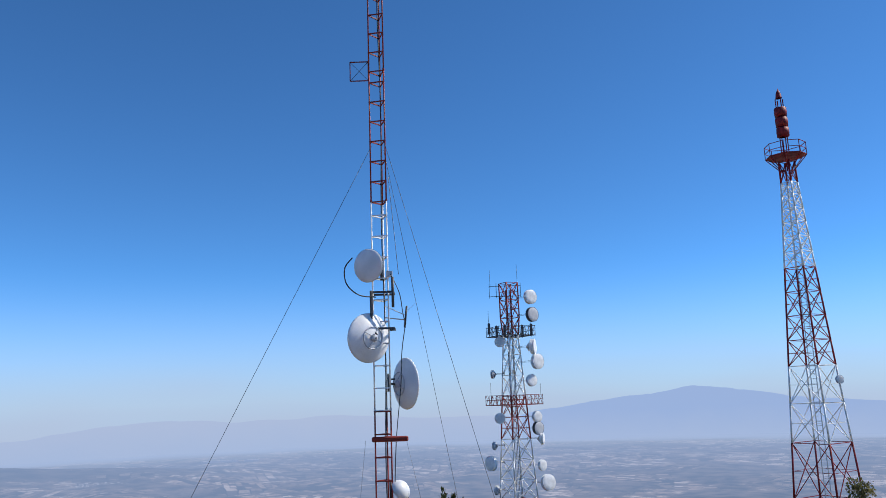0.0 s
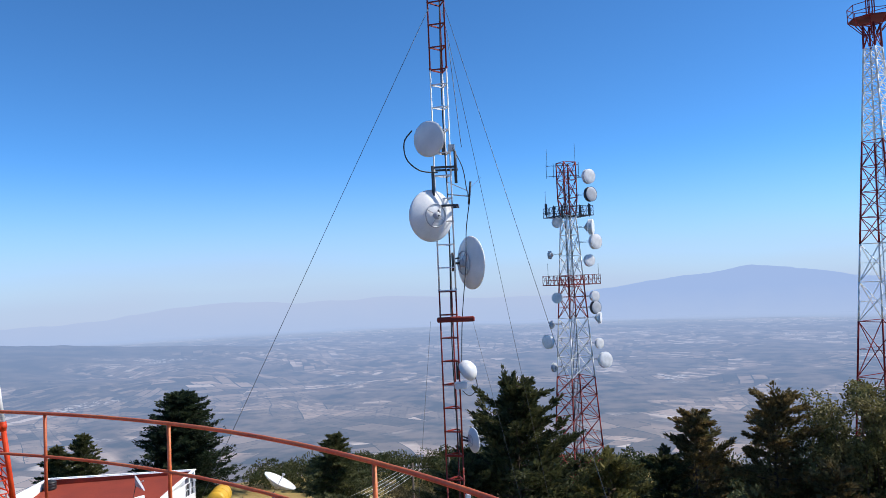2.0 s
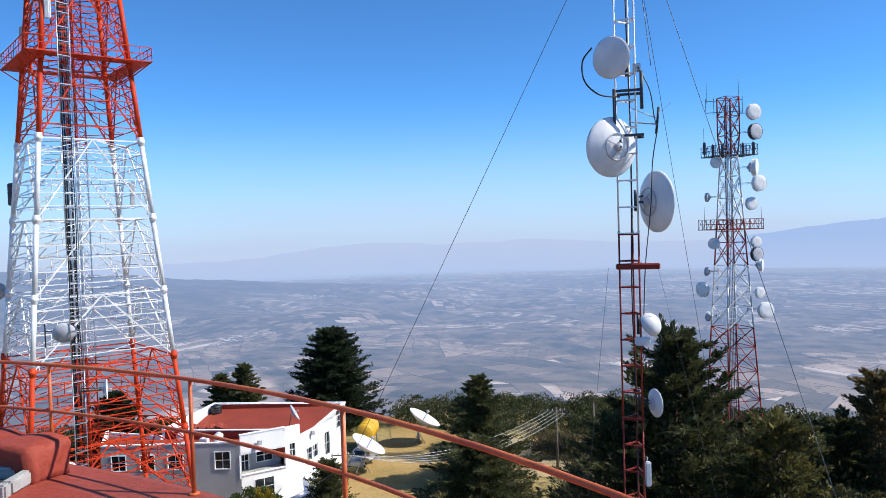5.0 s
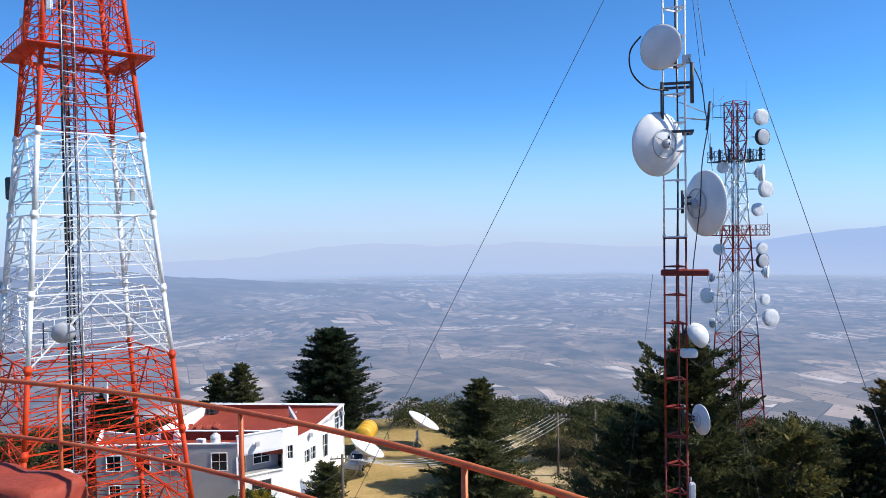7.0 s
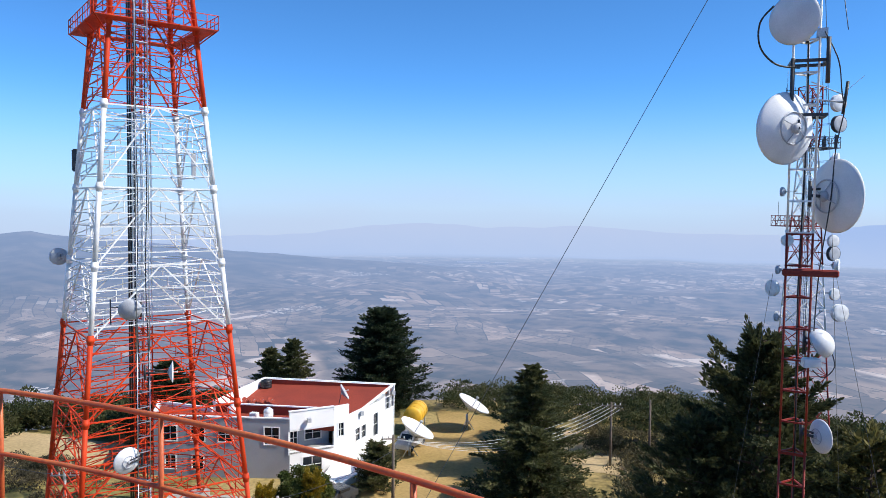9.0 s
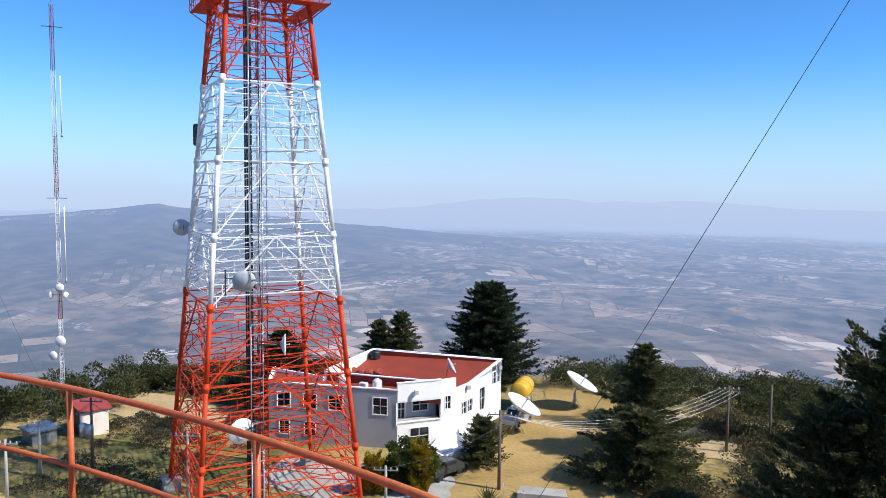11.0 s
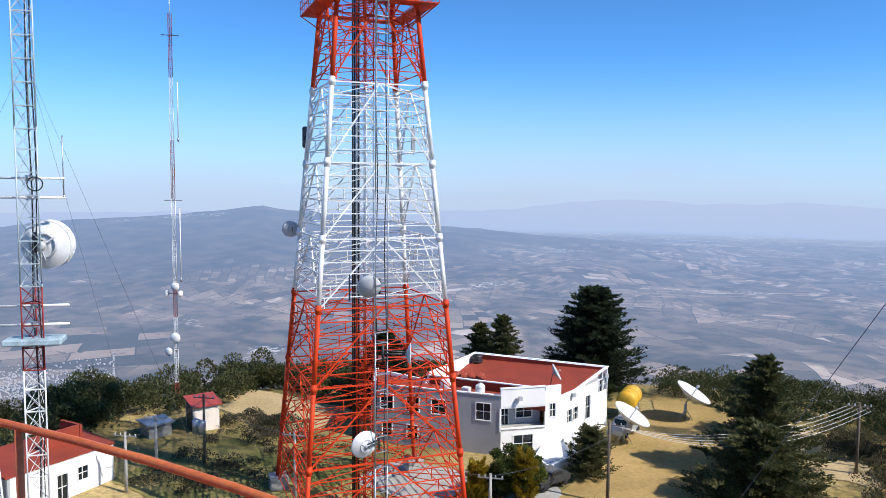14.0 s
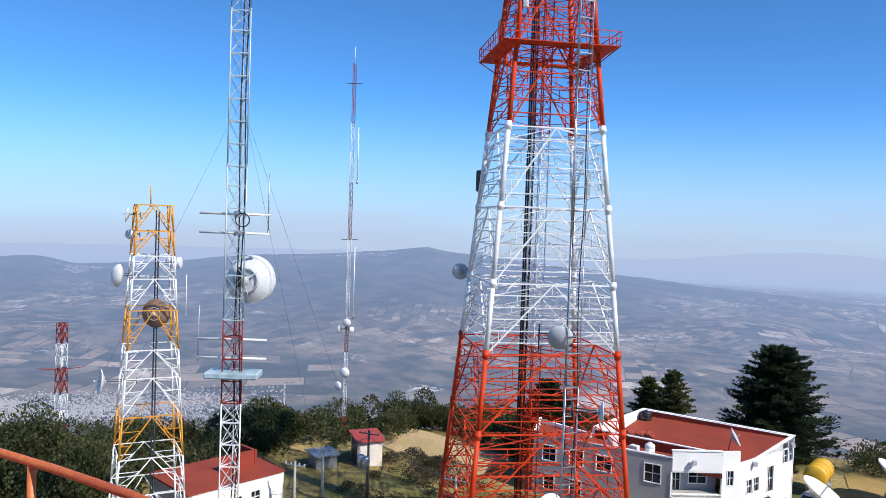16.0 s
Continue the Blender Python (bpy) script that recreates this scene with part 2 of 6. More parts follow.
def polar(name, fn, r_list, a0, a1, na, material):
    vs, fs = [], []
    nr = len(r_list)
    closed = a1 - a0 >= 359.9
    for i in range(na + (0 if closed else 1)):
        a = radians(a0 + (a1 - a0) * i / na)
        for r in r_list:
            x, y = -r * math.sin(a), r * math.cos(a)
            vs.append((x, y, fn(x, y, r, math.degrees(a))))
    cols = na if closed else na + 1
    for i in range(na):
        j = (i + 1) % cols
        for k in range(nr - 1):
            fs.append((i * nr + k, i * nr + k + 1, j * nr + k + 1, j * nr + k))
    ob = raw(name, vs, fs, material)
    ob.data.polygons.foreach_set("use_smooth", [True] * len(ob.data.polygons))
    return ob


_rl = [0.01] + [4 * 1.0 * k for k in range(1, 36)] + [144 * 1.09 ** k for k in range(0, 21)]
tagged(polar("ground", lambda x, y, r, a: hill(x, y), _rl, 0, 360, 180, ground_material()), "dry grassy hilltop of yellow grass and earth", "ground", kind="structure")

VALLEY = -262.0
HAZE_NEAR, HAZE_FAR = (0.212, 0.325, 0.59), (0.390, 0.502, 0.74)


def haze_material(name, fields, length, offset, near=HAZE_NEAR, far_tone=HAZE_FAR):
    """Far land: lit soil and woods, with miles of haze painted on as emission."""
    m = bpy.data.materials.new(name)
    m.use_nodes = True
    nt = m.node_tree
    b = nt.nodes["Principled BSDF"]
    L = nt.links.new
    geo = nt.nodes.new("ShaderNodeNewGeometry")

    def mth(op, a, c=None):
        n = nt.nodes.new("ShaderNodeMath")
        n.operation = op
        for k, v in enumerate((a, c)):
            if v is None:
                continue
            if isinstance(v, (int, float)):
                n.inputs[k].default_value = v
            else:
                L(v, n.inputs[k])
        return n.outputs[0]

    def ramp(src, stops, constant=False):
        r = nt.nodes.new("ShaderNodeValToRGB")
        r.color_ramp.interpolation = "CONSTANT" if constant else "LINEAR"
        e = r.color_ramp.elements
        for k, (p, c) in enumerate(stops):
            el = e[k] if k < 2 else e.new(p)
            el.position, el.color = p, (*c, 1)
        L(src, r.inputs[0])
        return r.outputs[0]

    def mixc(kind, fac, a, c):
        n = nt.nodes.new("ShaderNodeMixRGB")
        n.blend_type = kind
        if isinstance(fac, float):
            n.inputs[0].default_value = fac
        else:
            L(fac, n.inputs[0])
        for k, v in ((1, a), (2, c)):
            if isinstance(v, tuple):
                n.inputs[k].default_value = (*v, 1)
            else:
                L(v, n.inputs[k])
        return n.outputs[0]

    def nz(scale, detail=5, dist=0.0):
        n = nt.nodes.new("ShaderNodeTexNoise")
        n.inputs["Scale"].default_value, n.inputs["Detail"].default_value, n.inputs["Distortion"].default_value = scale, detail, dist
        L(geo.outputs["Position"], n.inputs["Vector"])
        return n.outputs["Fac"]

    # patchwork of rectangular fields between hedges, each district turned its own way
    warp = nt.nodes.new("ShaderNodeTexNoise")
    warp.inputs["Scale"].default_value = 0.004
    L(geo.outputs["Position"], warp.inputs["Vector"])
    wv = nt.nodes.new("ShaderNodeVectorMath")
    wv.operation = "SCALE"
    L(warp.outputs["Color"], wv.inputs[0])
    wv.inputs["Scale"].default_value = 45
    wp = nt.nodes.new("ShaderNodeVectorMath")
    L(geo.outputs["Position"], wp.inputs[0])
    L(wv.outputs[0], wp.inputs[1])
    flat = nt.nodes.new("ShaderNodeMapping")
    flat.inputs["Scale"].default_value = (1, 1, 0)
    L(wp.outputs[0], flat.inputs[0])
    sep = nt.nodes.new("ShaderNodeSeparateXYZ")
    L(geo.outputs["Position"], sep.inputs[0])
    r = mth("SQRT", mth("ADD", mth("MULTIPLY", sep.outputs[0], sep.outputs[0]), mth("MULTIPLY", sep.outputs[1], sep.outputs[1])))

    def cells(size, metric="EUCLIDEAN"):
        sc = nt.nodes.new("ShaderNodeVectorMath")
        sc.operation = "SCALE"
        sc.inputs["Scale"].default_value = 1 / size
        L(flat.outputs[0], sc.inputs[0])
        v = nt.nodes.new("ShaderNodeTexVoronoi")
        v.distance, v.inputs["Scale"].default_value, v.inputs["Randomness"].default_value = metric, 1.0, 0.9
        L(sc.outputs[0], v.inputs["Vector"])
        sp = nt.nodes.new("ShaderNodeSeparateColor")
        L(v.outputs["Color"], sp.inputs[0])
        return sp

    def plots(district, length_m, depth, hedge):
        sp = cells(district)
        turn = nt.nodes.new("ShaderNodeVectorRotate")
        turn.rotation_type = "Z_AXIS"
        L(flat.outputs[0], turn.inputs["Vector"])
        L(mth("MULTIPLY", sp.outputs[0], 2.6), turn.inputs["Angle"])
        sc = nt.nodes.new("ShaderNodeVectorMath")
        sc.operation = "SCALE"
        L(turn.outputs[0], sc.inputs[0])
        L(mth("DIVIDE", mth("ADD", mth("MULTIPLY", sp.outputs[1], 0.9), 0.6), length_m), sc.inputs["Scale"])
        bk = nt.nodes.new("ShaderNodeTexBrick")
        bk.offset, bk.squash = 0.37, 1.4
        bk.squash_frequency = 3
        for key, val in (("Color1", (0, 0, 0, 1)), ("Color2", (1, 1, 1, 1)), ("Mortar", (0.1, 0.1, 0.1, 1)), ("Scale", 1.0), ("Mortar Size", hedge), ("Brick Width", 1.0), ("Row Height", depth)):
            bk.inputs[key].default_value = val
        L(sc.outputs[0], bk.inputs["Vector"])
        # districts differ in how much of them is bare
        return mth("ADD", mth("MULTIPLY", bk.outputs["Color"], 0.95), mth("MULTIPLY", mth("SUBTRACT", sp.outputs[2], 0.62), 0.5)), bk.outputs["Fac"]

    soil = ((0.0, (0.07, 0.07, 0.052)), (0.20, (0.15, 0.125, 0.092)), (0.42, (0.25, 0.195, 0.14)), (0.62, (0.35, 0.265, 0.19)), (0.80, (0.48, 0.36, 0.265)), (0.95, (0.70, 0.58, 0.47)))
    va, ha = plots(330.0, 72.0, 0.62, 0.014)
    vc, hc = plots(230.0, 46.0, 0.50, 0.03)
    broad = ramp(mth("DIVIDE", r, 5000.0), ((0.28, (1, 1, 1)), (0.40, (0, 0, 0))))
    tone = mixc("MIX", broad, vc, va)
    hedge = mixc("MIX", broad, hc, ha)
    tone = mth("ADD", tone, mth("MULTIPLY", mth("SUBTRACT", nz(0.03, 6), 0.5), 0.42))
    land = ramp(tone, soil)
    land = mixc("MIX", mth("MULTIPLY", hedge, 0.75), land, (0.055, 0.06, 0.045))
    wild = mixc("MIX", ramp(nz(0.018, 9), ((0.38, (0, 0, 0)), (0.62, (1, 1, 1)))), (0.066, 0.070, 0.056), (0.22, 0.175, 0.13))
    trees_amid = ramp(nz(0.06, 4), ((0.60, (0, 0, 0)), (0.66, (1, 1, 1))))
    land = mixc("MIX", mth("MULTIPLY", trees_amid, 0.7), land, (0.05, 0.06, 0.04))
    tilled = ramp(nz(0.0021, 6, 1.2), fields)
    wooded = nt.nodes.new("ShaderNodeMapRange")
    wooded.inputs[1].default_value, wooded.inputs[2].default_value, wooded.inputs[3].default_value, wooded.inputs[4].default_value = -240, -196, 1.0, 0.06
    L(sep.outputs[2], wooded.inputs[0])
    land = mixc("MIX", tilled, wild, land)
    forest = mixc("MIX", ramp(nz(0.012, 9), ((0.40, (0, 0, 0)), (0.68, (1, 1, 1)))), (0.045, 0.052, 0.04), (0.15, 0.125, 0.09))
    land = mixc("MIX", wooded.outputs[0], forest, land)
    # villages: tiny bright roofs
    roofs = ramp(cells(7.5).outputs[0], ((0.70, (0, 0, 0)), (0.72, (1, 1, 1))), True)
    village = ramp(nz(0.0034, 3, 0.6), ((0.66, (0, 0, 0)), (0.70, (1, 1, 1))))
    land = mixc("MIX", mth("MULTIPLY", mth("MULTIPLY", roofs, village), 0.8), land, (0.72, 0.66, 0.6))
    L(land, b.inputs["Base Color"])
    b.inputs["Roughness"].default_value, b.inputs["Specular IOR Level"].default_value = 1.0, 0.0
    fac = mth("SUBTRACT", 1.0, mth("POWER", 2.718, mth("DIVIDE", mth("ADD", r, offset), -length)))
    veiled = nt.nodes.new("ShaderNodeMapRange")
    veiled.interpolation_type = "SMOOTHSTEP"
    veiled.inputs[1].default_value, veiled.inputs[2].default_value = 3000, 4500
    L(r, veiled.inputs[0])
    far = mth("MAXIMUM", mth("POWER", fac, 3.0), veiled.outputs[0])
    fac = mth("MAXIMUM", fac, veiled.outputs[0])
    # haze put in as self-lit colour, stronger and paler with distance
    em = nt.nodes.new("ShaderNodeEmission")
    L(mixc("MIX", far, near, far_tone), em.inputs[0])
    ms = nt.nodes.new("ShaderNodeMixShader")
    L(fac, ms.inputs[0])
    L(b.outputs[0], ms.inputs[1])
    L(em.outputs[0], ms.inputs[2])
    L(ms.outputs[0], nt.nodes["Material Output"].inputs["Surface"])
    return m


def ridge_elev(a):
    """Height in degrees of the long ridge that closes the valley on one side."""
    e = np.interp(a, (10, 15.5, 18, 21, 26.4, 32.3, 38, 42.4, 45.3, 46.6, 47.8, 49.2, 51.7, 58.3, 64.2, 71.5, 73.5, 75.8, 95, 130),
                  (-4.8, -4.43, -4.25, -3.98, -3.68, -3.24, -2.65, -2.2, -2.05, -1.76, -1.78, -2.06, -2.18, -2.58, -3.15, -3.48, -2.98, -3.12, -3.2, -4))
    return float(e) + 0.06 * noise.noise(Vector((a * 0.7, 0, 0))) + 0.04 * noise.noise(Vector((a * 2.3, 2, 0)))


def valley(x, y, r, a):
    n = 9 * noise.noise(Vector((x * 0.003, y * 0.003, 5)))
    z = VALLEY + n
    a = a if a <= 180 else a - 360
    side = min(1.0, max(0.0, (a - 9) / 7)) * min(1.0, max(0.0, (130 - a) / 20))
    if side > 0:
        t = min(1.0, max(0.0, (r - 1050) / 2050))
        top = math.tan(radians(ridge_elev(a))) * 3100
        rough = noise.fractal(Vector((x * 0.0026, y * 0.0026, 9)), 1.0, 2.0, 5)
        z += side * ((top - VALLEY) * t ** 1.6 + 20 * rough * t * (1 - t) * 2.4)
        if r > 3100:
            z = max(z - side * (r - 3100) * 0.12, VALLEY + n)
    return z


_vr = [640 * 1.024 ** k for k in range(0, 85)]
VAL = haze_material("hazed_valley_land", ((0.45, (0, 0, 0)), (0.51, (1, 1, 1))), 2200.0, -240.0)
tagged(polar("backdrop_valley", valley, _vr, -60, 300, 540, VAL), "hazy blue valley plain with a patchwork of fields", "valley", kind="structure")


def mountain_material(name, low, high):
    """Mountains beyond miles of air, painted wholly as glowing haze, paler towards the plain."""
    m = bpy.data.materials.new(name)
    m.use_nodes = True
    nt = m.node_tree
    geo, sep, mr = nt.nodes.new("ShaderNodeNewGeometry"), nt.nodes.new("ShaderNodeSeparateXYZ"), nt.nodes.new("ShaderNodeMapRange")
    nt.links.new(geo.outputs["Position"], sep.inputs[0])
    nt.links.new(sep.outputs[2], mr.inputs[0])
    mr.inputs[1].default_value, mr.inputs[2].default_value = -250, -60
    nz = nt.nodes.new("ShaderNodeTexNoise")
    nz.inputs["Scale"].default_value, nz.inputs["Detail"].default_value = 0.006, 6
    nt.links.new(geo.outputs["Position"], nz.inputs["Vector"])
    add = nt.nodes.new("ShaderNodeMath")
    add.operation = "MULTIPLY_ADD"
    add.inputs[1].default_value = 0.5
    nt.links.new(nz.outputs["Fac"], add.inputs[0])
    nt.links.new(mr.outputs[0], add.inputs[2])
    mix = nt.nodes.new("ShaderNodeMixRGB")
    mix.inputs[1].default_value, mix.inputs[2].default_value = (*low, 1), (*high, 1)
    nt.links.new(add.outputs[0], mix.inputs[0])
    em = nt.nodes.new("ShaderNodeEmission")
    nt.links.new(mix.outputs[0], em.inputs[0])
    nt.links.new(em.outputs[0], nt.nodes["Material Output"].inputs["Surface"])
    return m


def crest(az, elev, fine):
    def height(x, y, r, a):
        a = a if a <= 180 else a - 360
        t = min(1.0, max(0.0, (r - 4440) / 280))
        e = float(np.interp(a, az, elev)) + fine * (noise.noise(Vector((a * 0.5, 7, 0))) + 0.6 * noise.noise(Vector((a * 1.6, 4, 0))) + 0.3 * noise.noise(Vector((a * 4.5, 2, 0))))
        return (VALLEY - 40) * (1 - t) + math.tan(radians(e)) * 4720 * t
    return height


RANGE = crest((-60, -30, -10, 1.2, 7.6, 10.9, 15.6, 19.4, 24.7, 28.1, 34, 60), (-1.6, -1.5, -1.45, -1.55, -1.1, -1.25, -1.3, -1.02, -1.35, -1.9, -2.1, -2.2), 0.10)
tagged(polar("backdrop_mountains", RANGE, [4400 + 32 * k for k in range(11)], -60, 300, 540, mountain_material("hazed_far_range", HAZE_FAR, (0.432, 0.524, 0.735))), "pale blue mountain range in the haze", "mountains", kind="structure")
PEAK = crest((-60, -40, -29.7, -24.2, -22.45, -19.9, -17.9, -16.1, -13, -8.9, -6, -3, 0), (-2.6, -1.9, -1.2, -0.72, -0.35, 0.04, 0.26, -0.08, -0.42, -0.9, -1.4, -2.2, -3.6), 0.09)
tagged(polar("backdrop_peak", PEAK, [4390 + 32 * k for k in range(11)], -60, 0, 240, mountain_material("blue_haze_peak", (0.398, 0.506, 0.74), (0.335, 0.462, 0.745))), "hazy blue mountain with a long shoulder", "mountains", kind="structure")


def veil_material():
    """The haze over the valley, put in as emission that thins out with height."""
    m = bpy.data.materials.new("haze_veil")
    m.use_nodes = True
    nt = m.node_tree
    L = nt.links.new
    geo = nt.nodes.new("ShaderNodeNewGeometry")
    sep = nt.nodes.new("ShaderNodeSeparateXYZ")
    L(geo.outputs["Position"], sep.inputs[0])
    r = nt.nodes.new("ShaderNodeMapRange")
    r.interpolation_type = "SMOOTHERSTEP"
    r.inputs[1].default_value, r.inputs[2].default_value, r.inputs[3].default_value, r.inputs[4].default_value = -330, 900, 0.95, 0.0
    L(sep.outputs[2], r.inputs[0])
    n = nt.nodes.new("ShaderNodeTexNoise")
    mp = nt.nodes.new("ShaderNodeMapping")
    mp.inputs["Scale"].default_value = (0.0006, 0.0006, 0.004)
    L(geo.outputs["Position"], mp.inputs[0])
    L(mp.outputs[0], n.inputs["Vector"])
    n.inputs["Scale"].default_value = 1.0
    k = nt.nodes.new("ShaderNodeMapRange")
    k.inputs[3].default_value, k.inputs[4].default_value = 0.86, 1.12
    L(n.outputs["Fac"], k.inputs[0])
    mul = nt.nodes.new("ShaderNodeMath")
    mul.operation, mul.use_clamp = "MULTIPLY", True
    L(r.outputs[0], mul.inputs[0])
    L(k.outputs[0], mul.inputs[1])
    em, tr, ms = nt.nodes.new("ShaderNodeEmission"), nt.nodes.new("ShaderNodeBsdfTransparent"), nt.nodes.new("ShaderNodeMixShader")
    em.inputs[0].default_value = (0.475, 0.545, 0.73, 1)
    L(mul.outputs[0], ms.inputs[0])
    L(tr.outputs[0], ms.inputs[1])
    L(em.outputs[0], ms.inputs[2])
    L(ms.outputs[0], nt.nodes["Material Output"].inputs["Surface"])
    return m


# A glowing, part-clear shell added far out in place of hazy air.
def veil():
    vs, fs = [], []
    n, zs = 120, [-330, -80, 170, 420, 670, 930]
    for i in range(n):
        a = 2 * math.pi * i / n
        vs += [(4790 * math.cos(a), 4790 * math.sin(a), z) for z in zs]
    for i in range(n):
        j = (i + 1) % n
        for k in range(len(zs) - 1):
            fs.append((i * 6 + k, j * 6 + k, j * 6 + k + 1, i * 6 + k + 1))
    ob = tagged(raw("backdrop_haze", vs, fs, veil_material()), "glowing backdrop shell painted as pale lavender haze along the horizon", "haze", kind="structure")
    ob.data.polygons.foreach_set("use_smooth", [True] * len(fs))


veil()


def far_town():
    """A far town as a scatter of tiny pale blocks, and long greenhouse roofs on the plain."""
    rng = random.Random(5)
    bm = bmesh.new()
    for k in range(2600):
        a, r = radians(max(57.0, rng.gauss(69, 5.5))), rng.triangular(1030, 1250, 1110)
        x, y = -r * math.sin(a), r * math.cos(a)
        z = valley(x, y, r, math.degrees(a))
        box(bm, (x, y, z + 1.0), (rng.uniform(1.0, 3.0), rng.uniform(1.0, 3.0), rng.uniform(0.8, 1.9)), Matrix.Rotation(rng.uniform(0, 0.6), 3, "Z"))
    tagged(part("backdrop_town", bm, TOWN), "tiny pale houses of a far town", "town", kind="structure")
    bm = bmesh.new()
    for a0, a1, r in ((14.9, 17.4, 3700), (13.4, 14.4, 3650)):
        for k in range(6):
            a = radians(a0 + (a1 - a0) * k / 6)
            x, y = -r * math.sin(a), r * math.cos(a)
            box(bm, (x, y, valley(x, y, r, math.degrees(a)) + 4), (r * radians(a1 - a0) / 6.5, 30, 7), Matrix.Rotation(a, 3, "Z"))
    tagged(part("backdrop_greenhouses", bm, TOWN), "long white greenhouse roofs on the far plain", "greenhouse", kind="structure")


# town and greenhouse walls carry the same painted haze glow
TOWN = haze_material("hazed_town_walls", ((0.0, (0, 0, 0)), (0.01, (0, 0, 0))), 2200.0, -240.0)
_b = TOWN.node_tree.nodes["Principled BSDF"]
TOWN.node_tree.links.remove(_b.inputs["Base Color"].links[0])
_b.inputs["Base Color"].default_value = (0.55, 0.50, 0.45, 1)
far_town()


# ---- the round roof underfoot, and its rail ----
RC, RR, DECK, RAILTOP = (-5.94, -0.65), 7.186, -1.50, -0.849


def on_rail(deg, z, r=RR):
    a = radians(deg)
    return (RC[0] + r * math.cos(a), RC[1] + r * math.sin(a), z)


bm = bmesh.new()
lathe(bm, [(0, 0.32), (2.2, 0.28), (4.4, 0.17), (6.1, 0.05), (RR + 0.02, 0.0), (RR + 0.10, -0.02), (RR + 0.10, -0.5), (RR - 0.1, -0.55), (RR - 0.1, DECK * 0 - 24.3)], Matrix.Translation((RC[0], RC[1], DECK)), 96)
roof = tagged(part("round_building", bm, DECKR), "round tower building under a red painted roof slab", "building", kind="structure")


def railing():
    t = thing("railing", on_rail(60, DECK), "orange painted tubular railing round the red roof", "railing")
    inv = Matrix.Translation(-Vector(t.location))
    for z, r, nm in ((RAILTOP, 0.0122, "top_rail"), (RAILTOP - 0.30, 0.0105, "mid_rail")):
        bm = bmesh.new()
        tube(bm, [inv @ Vector(on_rail(d, z)) for d in np.arange(-20, 201, 2.5)], r, 10)
        part(nm, bm, RAIL, t)
    for d in (-10, 2, 14, 28, 44.8, 59.8, 69.8, 80.1, 88.0, 97.0, 105.9, 116, 127, 138, 150, 162, 174, 186):
        bm = bmesh.new()
        bar(bm, inv @ Vector(on_rail(d, DECK - 0.03)), inv @ Vector(on_rail(d, RAILTOP)), 0.0118, 8)
        post = part("post", bm, RAIL, t)
        bm = bmesh.new()
        lathe(bm, [(0, 0.012), (0.03, 0.012), (0.034, 0.0), (0, 0)], Matrix.Translation(inv @ Vector(on_rail(d, DECK))), 10)
        part("base_plate", bm, RAIL, post)


railing()
for _x, _y, _l, _a in ((-4.84, 6.22, 0.72, -8), (-6.30, 6.14, 0.80, 3)):
    bm = bmesh.new()
    box(bm, (0, 0, 0), (_l, 0.26, 0.235), Matrix.Rotation(radians(_a), 3, "Z"))
    bmesh.ops.subdivide_edges(bm, edges=bm.edges[:], cuts=5, use_grid_fill=True)
    for v in bm.verts:
        v.co += Vector((noise.noise(v.co * 5 + Vector((_x, 0, 0))), noise.noise(v.co * 5 + Vector((0, 7, _x))), noise.noise(v.co * 4 + Vector((3, _x, 0))))) * 0.034
        v.co.x *= 1 - 0.06 * (v.co.z > 0.09)
    for f in bm.faces:
        f.smooth = True
    _k = tagged(part("roof_kerb", bm, DECKR), "rough red painted masonry kerb on the roof", "kerb", "roof kerbs")
    _k.location = (_x, _y, DECK + 0.115)


def roof_hatch():
    """A low concrete kerb round an open hatch."""
    t = thing("roof_hatch", (-4.74, 5.90, DECK + 0.02), "small grey concrete hatch frame open in the red roof", "hatch")
    m = Matrix.Rotation(0.25, 3, "Z")
    for c, sz in (((0, -0.16, 0.038), (0.52, 0.07, 0.085)), ((0, 0.16, 0.038), (0.52, 0.07, 0.085)), ((-0.225, 0, 0.038), (0.07, 0.25, 0.082)), ((0.225, 0, 0.038), (0.07, 0.25, 0.082))):
        bm = bmesh.new()
        box(bm, m @ Vector(c), sz, m)
        bmesh.ops.bevel(bm, geom=bm.edges[:], offset=0.012, segments=2, affect="EDGES")
        part("kerb", bm, CONC, t)
    # dark sheet standing in for the shaded inside of the open hatch
    bm = bmesh.new()
    box(bm, m @ Vector((0, 0, 0.012)), (0.38, 0.25, 0.015), m)
    part("cover", bm, DARK, t)


roof_hatch()


